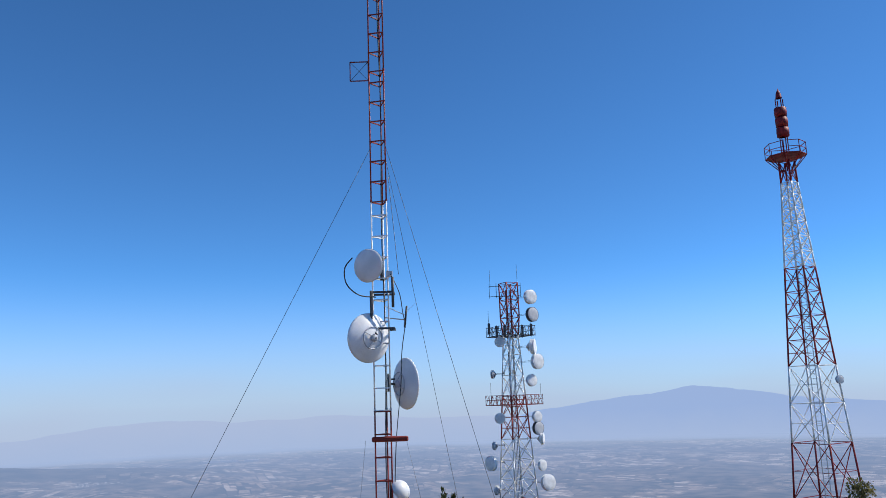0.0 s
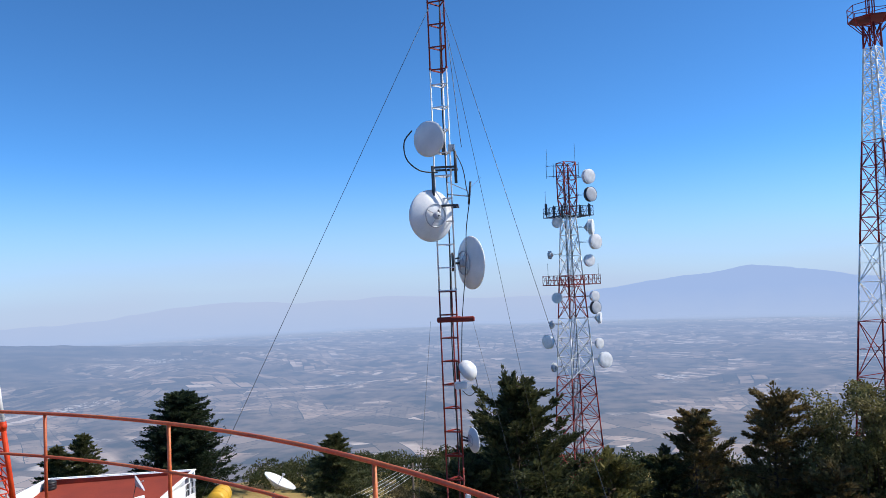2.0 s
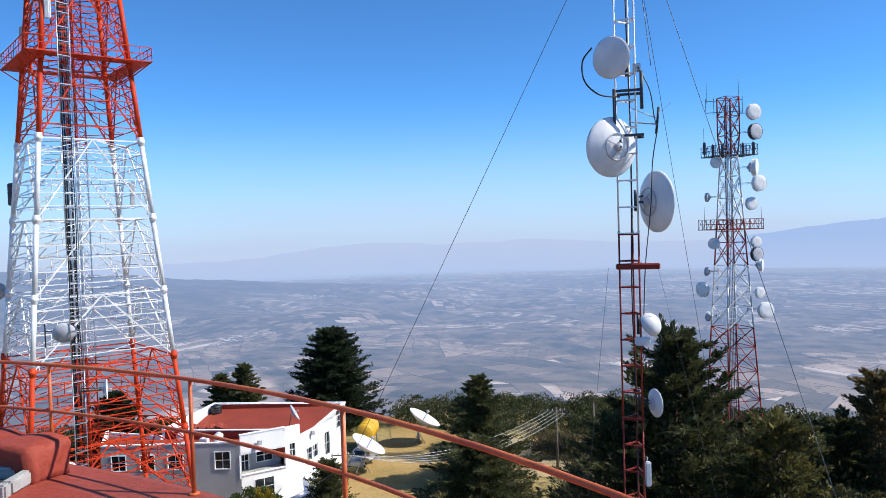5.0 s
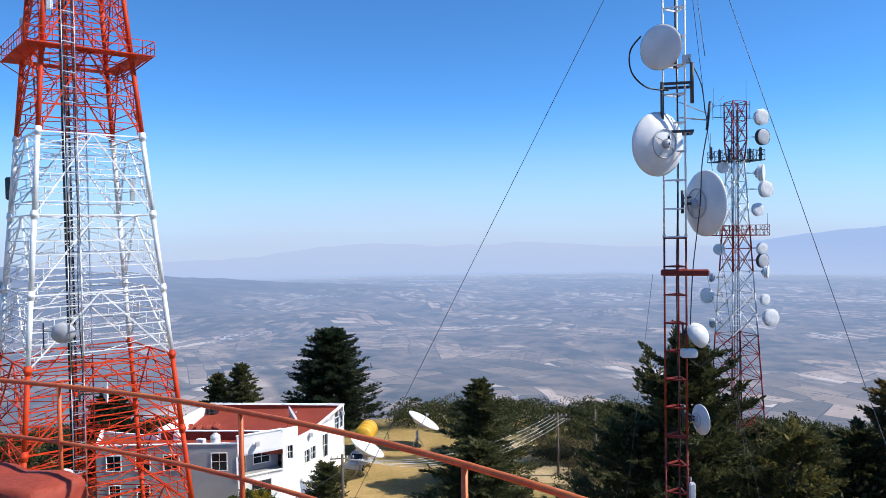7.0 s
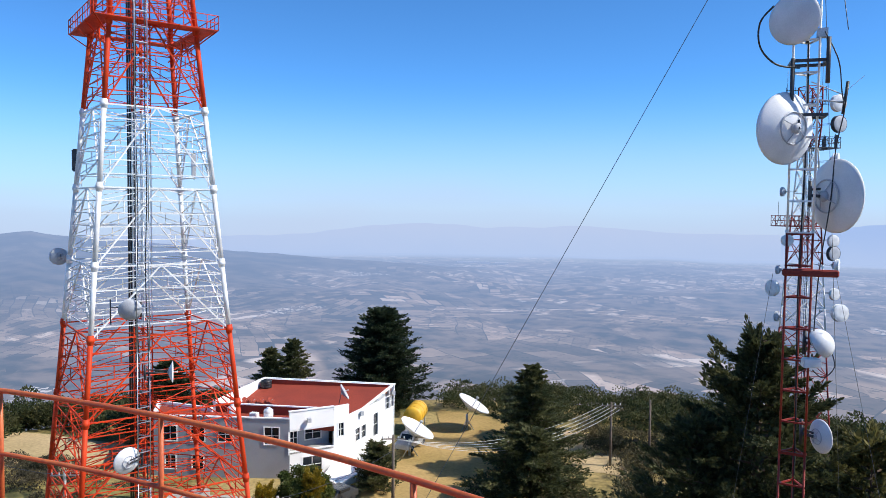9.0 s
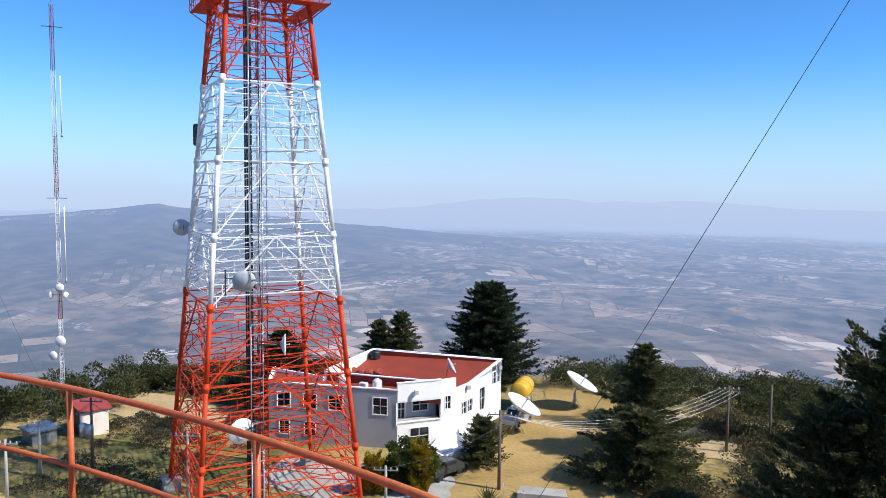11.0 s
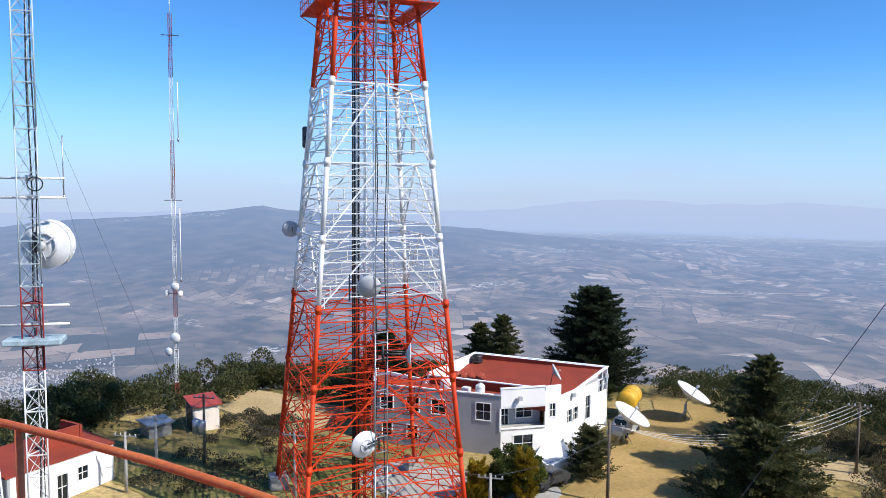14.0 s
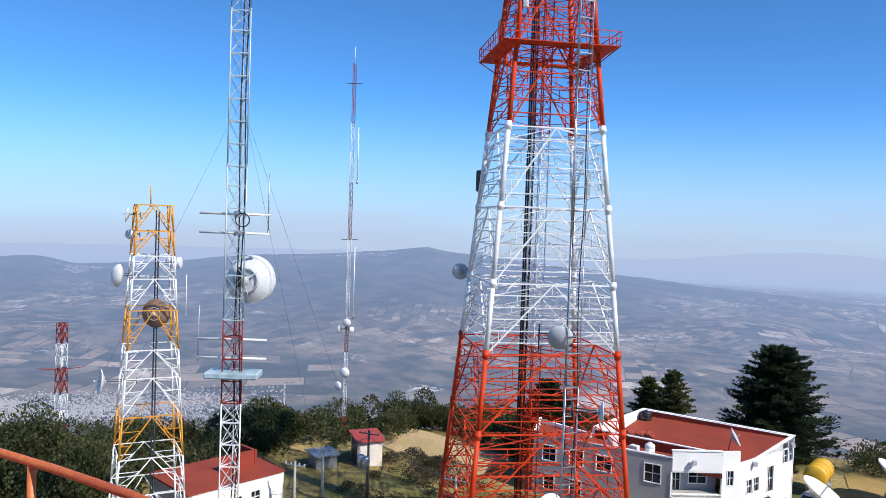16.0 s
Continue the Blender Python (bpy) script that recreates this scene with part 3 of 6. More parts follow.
# ---- antennas ----
def dish(at, normal, dia, style="open", name="dish_antenna", label="white parabolic dish antenna bolted to a mast", material=None, arm=None, feed=True, bulge=0.30):
    """style: open (a bowl with its hub behind), drum (shroud with flat cover) or dome (bowl with a bulged cover)."""
    t = thing(name, at, label, "antenna")
    R, m = dia / 2, facing((0, 0, 0), normal)
    mt = material or DISHW
    dp = 0.17 * dia
    bm = bmesh.new()
    if style == "open":
        lathe(bm, [(0, 0)] + [(R * k / 8, dp * (k / 8) ** 2) for k in range(1, 9)] + [(R * 1.02, dp), (R * 1.02, dp - 0.02 * dia), (R * 0.97, dp * 0.9 - 0.025 * dia)] + [(R * k / 8, dp * (k / 8) ** 2 - 0.025 * dia) for k in range(7, 0, -1)] + [(0, -0.025 * dia)], m, 36)
        part("reflector", bm, mt, t)
        bm = bmesh.new()
        lathe(bm, [(0.43 * R, dp * 0.12 - 0.02 * dia), (0.45 * R, dp * 0.1 - 0.035 * dia), (0.48 * R, dp * 0.14 - 0.02 * dia)], m, 28)
        part("ring", bm, DISHG, t)
        bm = bmesh.new()
        lathe(bm, [(0.15 * R, 0), (0.15 * R, -0.06 * dia), (0.10 * R, -0.09 * dia), (0, -0.09 * dia)], m, 16)
        part("hub", bm, DISHG, t)
        for k in range(4):
            bm = bmesh.new()
            a = k * math.pi / 2 + 0.5
            bar(bm, m @ Vector((0.12 * R * math.cos(a), 0.12 * R * math.sin(a), -0.06 * dia)), m @ Vector((0.46 * R * math.cos(a), 0.46 * R * math.sin(a), dp * 0.12 - 0.025 * dia)), 0.008 * dia)
            part("rib", bm, DISHG, t)
        if feed:
            bm = bmesh.new()
            bar(bm, m @ Vector((0, 0, 0)), m @ Vector((0, 0, 0.36 * dia)), 0.018 * dia, 6)
            lathe(bm, [(0, 0.40 * dia), (0.05 * dia, 0.38 * dia), (0.035 * dia, 0.33 * dia), (0, 0.33 * dia)], m, 12)
            part("feed", bm, DISHG, t)
    elif style == "drum":
        bm = bmesh.new()
        lathe(bm, [(0, -0.14 * dia), (0.30 * R, -0.13 * dia), (0.60 * R, -0.09 * dia), (0.84 * R, -0.035 * dia), (0.97 * R, 0), (0.97 * R, 0.012 * dia), (1.03 * R, 0.014 * dia), (1.03 * R, 0.035 * dia), (R, 0.04 * dia), (R, 0.12 * dia), (1.02 * R, 0.125 * dia), (1.02 * R, 0.14 * dia), (R, 0.145 * dia), (R, 0.245 * dia), (1.03 * R, 0.25 * dia), (1.03 * R, 0.27 * dia), (R * 0.98, 0.272 * dia)], m, 36, False)
        part("shroud", bm, mt, t)
        bm = bmesh.new()
        lathe(bm, [(0.46 * R, -0.10 * dia), (0.47 * R, -0.16 * dia), (0.54 * R, -0.16 * dia), (0.55 * R, -0.09 * dia)], m, 24)
        part("back_ring", bm, DISHG, t)
        for k in range(3):
            bm = bmesh.new()
            a = k * 2.09 + 0.4
            bar(bm, m @ Vector((0.15 * R * math.cos(a), 0.15 * R * math.sin(a), -0.25 * dia)), m @ Vector((0.60 * R * math.cos(a), 0.60 * R * math.sin(a), -0.15 * dia)), 0.02 * dia)
            part("strut", bm, DISHG, t)
        bm = bmesh.new()
        lathe(bm, [(R * 0.985, 0.262 * dia), (R * 0.9, 0.285 * dia), (R * 0.5, 0.30 * dia), (0, 0.305 * dia)], m, 32)
        part("radome", bm, DISHW if mt is not DARK else DISHG, t)
        bm = bmesh.new()
        lathe(bm, [(0.2 * R, -0.2 * dia), (0.2 * R, -0.3 * dia), (0, -0.3 * dia)], m, 14)
        part("hub", bm, DISHG, t)
    else:
        bm = bmesh.new()
        lathe(bm, [(0, -0.14 * dia), (0.4 * R, -0.12 * dia), (0.8 * R, -0.04 * dia), (R, 0.03 * dia), (R * 1.01, 0.05 * dia)], m, 32)
        part("reflector", bm, DISHG, t)
        bm = bmesh.new()
        lathe(bm, [(R * math.cos(a), 0.05 * dia + bulge * dia * math.sin(a)) for a in (math.pi / 2 * k / 8 for k in range(9))], m, 32)
        part("radome", bm, mt, t)
    bm = bmesh.new()
    back = m @ Vector((0, 0, -0.09 * dia))
    if arm is None:
        arm = Vector(at) - Vector(normal).normalized() * 0.4 * dia
    q = Vector(arm) - Vector(at)
    bar(bm, back, q, 0.022, 6)
    bar(bm, back + Vector((0, 0, 0.1 * dia)), q + Vector((0, 0, 0.08)), 0.016, 6)
    bar(bm, q - Vector((0, 0, 0.16)), q + Vector((0, 0, 0.2)), 0.028, 6)
    part("mount", bm, DARK, t)
    return t


def whip(p, q, r, name="whip_antenna", label="thin white whip antenna on the mast", material=None):
    t = thing(name, p, label, "antenna")
    bm = bmesh.new()
    bar(bm, (0, 0, 0), Vector(q) - Vector(p), r, 6)
    part("rod", bm, material or DISHW, t)
    bm = bmesh.new()
    d = Vector(q) - Vector(p)
    bar(bm, d * 0.0, d * 0.06, r * 1.8, 6)
    part("base", bm, GALV, t)
    return t


def panel_antenna(at, turn, size, label="grey panel antenna strapped to the tower", material=None):
    t = thing("panel_antenna", at, label, "antenna")
    bm = bmesh.new()
    m = Matrix.Rotation(turn, 3, "Z")
    box(bm, (0, 0, 0), size, m)
    bmesh.ops.bevel(bm, geom=bm.edges[:], offset=min(size) * 0.25, segments=2, affect="EDGES")
    part("radome", bm, material or DISHG, t)
    bm = bmesh.new()
    for k in (-0.35, 0.35):
        bar(bm, (0, 0, k * size[2]), m @ Vector((0, size[1] * 1.6, 0)) + Vector((0, 0, k * size[2])), 0.025, 6)
    bar(bm, m @ Vector((0, size[1] * 1.6, 0)) - Vector((0, 0, 0.6 * size[2])), m @ Vector((0, size[1] * 1.6, 0)) + Vector((0, 0, 0.6 * size[2])), 0.03, 6)
    part("bracket", bm, DARK, t)
    return t


# ---- guyed masts ----
def guyed_mast(name, xy, z0, z1, width, step, bands, turn, label, leg_r=0.017, diag=False, cables=2, section=3.0, group=""):
    """A triangular lattice mast; bands: (from height, material), from the bottom up."""
    t = thing(name, (*xy, z0), label, "mast", group)
    rad = width / math.sqrt(3)
    corner = [Vector((rad * math.cos(turn + k * 2 * math.pi / 3), rad * math.sin(turn + k * 2 * math.pi / 3), 0)) for k in range(3)]

    def paint(z):
        m = bands[0][1]
        for a, b in bands:
            if z >= a:
                m = b
        return m

    cuts = sorted({z0, z1, *[b for b, _ in bands if z0 < b < z1]})
    for a, b in zip(cuts, cuts[1:]):
        n = max(1, round((b - a) / section))
        for s in range(n):
            lo, hi = a + (b - a) * s / n, a + (b - a) * (s + 1) / n
            for c in corner:
                bm = bmesh.new()
                bar(bm, c + Vector((0, 0, lo - z0)), c + Vector((0, 0, hi - z0)), leg_r, 8)
                lathe(bm, [(leg_r * 1.5, lo - z0), (leg_r * 1.5, lo - z0 + 0.04)], Matrix.Translation(c), 8)
                part("leg", bm, paint(lo + 0.01), t)
            z, lace = lo, bmesh.new()
            while z < hi - 1e-3:
                bm = bmesh.new()
                loop(bm, [c + Vector((0, 0, z - z0)) for c in corner], leg_r * 0.75)
                part("rung", bm, paint(lo + 0.01), t)
                for k in range(3 if diag else 0):
                    p, q, up = corner[k], corner[(k + 1) % 3], Vector((0, 0, min(z + step, hi) - z0))
                    bar(lace, p + Vector((0, 0, z - z0)), q + up, leg_r * 0.42)
                    bar(lace, q + Vector((0, 0, z - z0)), p + up, leg_r * 0.42)
                z += step
            if diag:
                tagged(part("lacing", lace, paint(lo + 0.01), t), kind="stuff")
            else:
                lace.free()
    for k in range(cables):
        bm = bmesh.new()
        c = corner[k % 3] * (0.72 if k < 3 else 0.4)
        tube(bm, [c + Vector((0.02 * math.sin(z * 1.3 + k), 0.02 * math.cos(z * 1.7 + k), z - z0)) for z in np.arange(z0 + 0.2, z1 - 1.0, 0.6)], 0.013, 6)
        part("cable", bm, BLACK, t)
    return t


def guy(p, q, label="thin steel guy wire running down from the mast", sag=0.0, r=0.0065, name="guy_wire", material=None):
    p, q = Vector(p), Vector(q)
    t = thing(name, p, label, "cable")
    bm = bmesh.new()
    pts = []
    for k in range(17):
        s = k / 16
        v = (q - p) * s
        v.z -= sag * 4 * s * (1 - s)
        pts.append(v)
    tube(bm, pts, r, 5)
    part("wire", bm, material or WIRE, t)
    return t


M1 = (-1.19, 15.6)
guyed_mast("guyed_mast", M1, GROUND, 10.5, 0.33, 0.445, ((GROUND, RED), (-0.25, WHITE), (4.05, RED), (9.9, RED)), radians(78), "slender red and white guyed lattice mast carrying dishes", 0.0165, False, 1)
dish((-1.40, 15.16, 2.63), (-0.45, -0.86, -0.05), 0.68, "dome", label="white covered dish antenna on the guyed mast", arm=(M1[0], M1[1], 2.55), bulge=0.10)
dish((-1.36, 15.30, 1.19), (-0.62, 0.76, 0.05), 0.98, "open", label="white open dish antenna seen from behind", arm=(M1[0] - 0.05, M1[1], 1.12))
dish((-0.88, 15.62, 0.27), (0.84, 0.52, 0.02), 1.02, "open", label="white open dish antenna with a round hub behind", arm=(M1[0] + 0.1, M1[1], 0.28))
dish((-0.92, 15.52, -1.80), (0.72, -0.42, 0.50), 0.42, "dome", label="small white domed dish on the mast", arm=(M1[0] + 0.1, M1[1], -1.8), bulge=0.42)
dish((-0.90, 15.55, -3.12), (0.86, 0.48, 0.0), 0.47, "open", label="small white dish low on the mast", arm=(M1[0] + 0.1, M1[1], -3.1))
panel_antenna((-0.98, 15.48, -4.3), 0.2, (0.10, 0.08, 0.42), "narrow white panel antenna on the mast", DISHW)
dish((-0.92, 15.5, -5.0), (0.7, -0.7, 0), 0.40, "dome", label="small white dish at the foot of the view of the mast", arm=(M1[0] + 0.1, M1[1], -5.0))


def mast_fittings():
    t = thing("radio_box", (-1.02, 15.42, -2.05), "white radio box clamped to the mast", "box")
    bm = bmesh.new()
    box(bm, (0, 0, 0), (0.24, 0.14, 0.13), Matrix.Rotation(0.2, 3, "Z"))
    bmesh.ops.bevel(bm, geom=bm.edges[:], offset=0.015, segments=2, affect="EDGES")
    part("case", bm, DISHW, t)
    bm = bmesh.new()
    bar(bm, (0, 0.05, 0), (-0.06, 0.14, 0), 0.02, 6)
    part("bracket", bm, DARK, t)
    t = thing("guy_plate", (*M1, -0.80), "red steel cross arm for guy wires on the mast", "bracket")
    bm = bmesh.new()
    box(bm, (0.12, -0.16, 0), (0.72, 0.10, 0.10))
    bmesh.ops.bevel(bm, geom=bm.edges[:], offset=0.02, segments=1, affect="EDGES")
    part("arm", bm, RED, t)
    bm = bmesh.new()
    box(bm, (0.02, 0.1, 0), (0.5, 0.08, 0.08), Matrix.Rotation(1.0, 3, "Z"))
    part("arm", bm, RED, t)
    t = thing("loop_antenna", (M1[0] - 0.42, M1[1], 7.02), "small square red frame antenna beside the mast", "antenna")
    bm = bmesh.new()
    s = 0.22
    c = [Vector((-s * 0.8, 0, -s)), Vector((s, 0, -s)), Vector((s, 0, s)), Vector((-s * 0.8, 0, s))]
    for k in range(4):
        bar(bm, c[k], c[(k + 1) % 4], 0.014)
    part("frame", bm, RED, t)
    bm = bmesh.new()
    bar(bm, c[0], c[2], 0.006)
    bar(bm, c[1], c[3], 0.006)
    part("cross_wire", bm, DARK, t)
    t = thing("antenna_bracket", (M1[0], M1[1], 2.0), "dark steel bracket with pipes clamped round the mast", "bracket")
    bm = bmesh.new()
    for z in (-0.62, 0.12):
        bm = bmesh.new()
        loop(bm, [(-0.2, -0.2, z), (0.24, -0.2, z), (0.24, 0.2, z), (-0.2, 0.2, z)], 0.02)
        part("collar", bm, DARK, t)
    for x in (-0.2, 0.24):
        bm = bmesh.new()
        bar(bm, (x, -0.22, -0.78 if x < 0 else -0.2), (x, -0.22, 0.15 if x < 0 else 0.42), 0.03, 8)
        part("pipe", bm, DARK, t)
    bm = bmesh.new()
    box(bm, (0.17, -0.1, 0.5), (0.13, 0.12, 0.12))
    part("junction_box", bm, GALV, t)
    t = thing("yagi_antenna", (M1[0] + 0.46, M1[1] - 0.1, 1.55), "small black antenna on an arm off the mast", "antenna")
    bm = bmesh.new()
    bar(bm, (-0.4, 0.05, 0.06), (0.0, 0, 0), 0.012, 6)
    bar(bm, (-0.4, 0.05, 0.3), (0.0, 0, 0.1), 0.008, 6)
    part("arm", bm, GALV, t)
    bm = bmesh.new()
    bar(bm, (0, 0, -0.16), (0.05, 0, 0.28), 0.022, 8)
    part("element", bm, BLACK, t)
    bm = bmesh.new()
    bar(bm, (0.03, 0, 0.15), (0.25, 0, 0.35), 0.004, 4)
    part("whisker", bm, DISHW, t)
    # loose feeder cables
    for pts, r in (([(-1.7, 14.85, 2.75), (-1.86, 14.9, 2.55), (-1.84, 15.0, 2.25), (-1.62, 15.2, 2.05), (-1.3, 15.4, 2.02)], 0.013),
                   ([(-1.0, 15.4, 2.5), (-0.82, 15.4, 2.1), (-0.76, 15.45, 1.7), (-0.72, 15.45, 1.5)], 0.009),
                   ([(-0.72, 15.45, 1.4), (-0.80, 15.5, 0.9), (-0.84, 15.5, 0.2), (-0.95, 15.5, -0.8), (-1.0, 15.45, -1.8)], 0.009),
                   ([(-0.75, 15.5, -1.9), (-0.72, 15.45, -2.1), (-0.86, 15.42, -2.25), (-1.0, 15.42, -2.15)], 0.008)):
        c = thing("feeder_cable", pts[0], "black feeder cable looped off the mast", "cable")
        bm = bmesh.new()
        tube(bm, [Vector(p) - Vector(pts[0]) for p in smooth_line(pts)], r, 6)
        part("sheath", bm, BLACK, c)


def smooth_line(pts, n=6):
    """Points on a soft curve through pts."""
    pts = [Vector(p) for p in pts]
    out = []
    for i in range(len(pts) - 1):
        p0, p1, p2, p3 = pts[max(i - 1, 0)], pts[i], pts[i + 1], pts[min(i + 2, len(pts) - 1)]
        for k in range(n):
            s = k / n
            out.append(0.5 * (2 * p1 + (p2 - p0) * s + (2 * p0 - 5 * p1 + 4 * p2 - p3) * s * s + (3 * p1 - p0 - 3 * p2 + p3) * s ** 3))
    return out + [pts[-1]]


mast_fittings()
guy((-1.34, 15.5, 5.27), (-18.08, 19.68, -25.0), r=0.0055)
guy((-1.05, 15.3, 5.27), (7.0, 6.97, -25.0), r=0.005)
guy((-1.1, 15.7, 5.27), (4.2, 38.5, -25.0), r=0.005)
guy((-1.0, 15.5, 4.6), (-0.8, 14.9, 2.4), r=0.006)
guy((-1.55, 15.4, -0.82), (-4.4, 18.2, -25.0), r=0.003)
guy((-0.75, 15.4, -0.82), (4.6, 17.0, -25.0), r=0.003)

# second mast, with a large dish and crossed arms
M2 = (-17.99, 12.50)
guyed_mast("guyed_mast", M2, GROUND, 9.0, 0.34, 0.40, ((GROUND, TEAL), (-9.0, WHITE), (-3.5, MAROON), (-2.0, PALET)), radians(20), "teal and grey guyed lattice mast with crossed bracing", 0.0135, True, 2)


def mast_two():
    x, y = M2
    dish((x - 0.12, y + 0.33, -1.30), (-0.62, 0.78, 0.03), 0.86, "drum", label="large white drum dish seen from behind", arm=(x + 0.05, y + 0.05, -1.25))
    for z, n in ((-0.1, 2), (-2.35, 2)):
        for k in range(n):
            t = thing("cross_arm", (x, y, z - 0.34 * k), "white pipe cross arm clamped on the mast", "bracket", "mast cross arms")
            bm = bmesh.new()
            bar(bm, (-0.42, -0.5, 0), (0.42, 0.42, 0), 0.022, 8)
            part("pipe", bm, WHITE, t)
            bm = bmesh.new()
            box(bm, (0.02, 0.0, 0), (0.1, 0.1, 0.1))
            part("clamp", bm, GALV, t)
    whip((x + 0.40, y + 0.40, -0.45), (x + 0.40, y + 0.40, 0.65), 0.012, material=GALV, label="grey rod antenna on a cross arm")
    whip((x - 0.40, y - 0.48, -2.75), (x - 0.40, y - 0.48, -1.75), 0.012, material=GALV, label="grey rod antenna on a cross arm")
    t = thing("guy_plate", (x, y, -2.98), "pale teal steel shelf fixed across the mast", "bracket")
    bm = bmesh.new()
    box(bm, (0.02, 0, 0), (0.5, 0.95, 0.11), Matrix.Rotation(radians(-43), 3, "Z"))
    bmesh.ops.bevel(bm, geom=bm.edges[:], offset=0.02, segments=1, affect="EDGES")
    part("tray", bm, mat("pale_teal", (0.42, 0.55, 0.60), 0.5), t)
    bm = bmesh.new()
    tube(bm, [Vector((0.16, 0.02, -0.1)) + Vector((0.09 * math.cos(a), 0.09 * math.cos(a), 0.12 * math.sin(a))) for a in np.linspace(0, 6.28, 17)], 0.012, 6)
    t = thing("cable_coil", (x, y, -0.1), "coil of black cable tied to the mast", "cable")
    part("coil", bm, BLACK, t)
    guy((x - 0.15, y, 1.75), (x - 9, y - 9, -25), r=0.0025)
    guy((x + 0.15, y, 1.75), (x + 4.2, y + 9, -25), r=0.0025)
    guy((x + 0.15, y, 1.75), (x + 5.5, y + 4, -25), r=0.0025)


mast_two()

# ladder mast in front of the large tower
M3 = (-15.07, 18.70)
guyed_mast("guyed_mast", M3, GROUND, 9.0, 0.32, 0.36, ((GROUND, GALV),), radians(40), "galvanised ladder mast with small dishes", 0.0125, False, 2)
dish((M3[0] - 0.14, M3[1] - 0.20, -2.45), (-0.58, 0.70, 0.30), 0.54, "dome", label="white covered dish on the ladder mast", arm=(M3[0], M3[1], -2.46))
dish((M3[0] + 0.55, M3[1] + 0.31, -3.97), (0.82, 0.57, 0.0), 0.50, "open", label="white flat dish on the ladder mast", arm=(M3[0] + 0.1, M3[1], -3.97))
dish((M3[0] - 0.09, M3[1] - 0.35, -6.04), (-0.75, 0.3, 0.1), 0.64, "open", label="white open dish low on the ladder mast", arm=(M3[0], M3[1], -6.04))
whip((M3[0] - 0.66, M3[1] - 0.26, -2.82), (M3[0] - 0.66, M3[1] - 0.26, -2.2), 0.016, material=DARK, label="dark rod antenna on a side arm")
bm = bmesh.new()
bar(bm, (0, 0, 0), (0.66, 0.26, 0), 0.012, 6)
_t = thing("cross_arm", (M3[0] - 0.66, M3[1] - 0.26, -2.40), "dark pipe arm reaching out from the ladder mast", "bracket")
part("pipe", bm, DARK, _t)


# ---- self-supporting towers ----
def lattice_tower(name, centre, u, z0, bays, side, band, leg_r, label, brace_r, sub=2, legs=4, flange=True, light=False, leg_n=10, xbrace=False):
    """A tapering lattice tower. bays: heights of the joints; side(z): its width; band(z): its paint."""
    t = thing(name, (*centre, z0), label, "tower")
    ux, uy = u

    def corner(k, z):
        s = side(z) / 2
        a, b = ((-1, -1), (1, -1), (1, 1), (-1, 1))[k]
        return Vector(((a * ux - b * uy) * s, (a * uy + b * ux) * s, z - z0))

    for lo, hi in zip(bays, bays[1:]):
        mt = band((lo + hi) / 2)
        for k in range(4):
            bm = bmesh.new()
            bar(bm, corner(k, lo), corner(k, hi), leg_r, leg_n)
            leg = part("leg", bm, mt, t)
            if flange:
                bm = bmesh.new()
                lathe(bm, [(leg_r, -0.34), (leg_r * 1.25, -0.30), (leg_r * 1.3, -0.12), (leg_r * 1.5, -0.09), (leg_r * 1.5, 0.09), (leg_r * 1.3, 0.12), (leg_r * 1.25, 0.30), (leg_r, 0.34)], Matrix.Translation(corner(k, lo)), 10)
                part("flange", bm, band(lo - 0.5), leg)
            j = (k + 1) % 4
            a0, b0, a1, b1 = corner(k, lo), corner(j, lo), corner(k, hi), corner(j, hi)
            mid1, mid0 = (a1 + b1) / 2, (a0 + b0) / 2
            for nm, p, r in (("girt", a1, b1), ("diagonal", a0, b1 if xbrace else mid1), ("diagonal", b0, a1 if xbrace else mid1)):
                bm = bmesh.new()
                bar(bm, p, r, brace_r)
                part(nm, bm, mt, t)
            bm = bmesh.new()
            for q in range(1, (0 if xbrace else sub) + 1):
                s = q / (sub + 1)
                p, r = a0.lerp(a1, s), b0.lerp(b1, s)
                da, db = a0.lerp(mid1, s), b0.lerp(mid1, s)
                bar(bm, p, da, brace_r * 0.7)
                bar(bm, r, db, brace_r * 0.7)
                if not light:
                    bar(bm, p, r, brace_r * 0.62)
                    if q % 2:
                        bar(bm, (p + r) / 2, (corner(j, lo).lerp(corner(j, hi), s) + corner((k + 2) % 4, lo).lerp(corner((k + 2) % 4, hi), s)) / 2, brace_r * 0.5)
                    bar(bm, (p + da) / 2, (p + da) / 2 - Vector((0, 0, 0.8)), brace_r * 0.5)
                    bar(bm, (r + db) / 2, (r + db) / 2 - Vector((0, 0, 0.8)), brace_r * 0.5)
                s2 = (q - 1) / (sub + 1)
                bar(bm, a0.lerp(a1, s2), da, brace_r * 0.55)
                bar(bm, b0.lerp(b1, s2), db, brace_r * 0.55)
                if not light:
                    s3 = (q + 1) / (sub + 1)
                    bar(bm, p, a0.lerp(mid1, s3), brace_r * 0.55)
                    bar(bm, r, b0.lerp(mid1, s3), brace_r * 0.55)
            if xbrace:
                bar(bm, (a0 + a1) / 2, (b0 + b1) / 2, brace_r * 0.6)
            tagged(part("secondary_bracing", bm, mt, t), kind="stuff")
        if not light:
            bm = bmesh.new()
            c = [corner(k, hi) for k in range(4)]
            ms = [(c[k] + c[(k + 1) % 4]) / 2 for k in range(4)]
            for k in range(4):
                bar(bm, ms[k], ms[(k + 1) % 4], brace_r * 0.7)
            part("diaphragm", bm, mt, t)
    return t


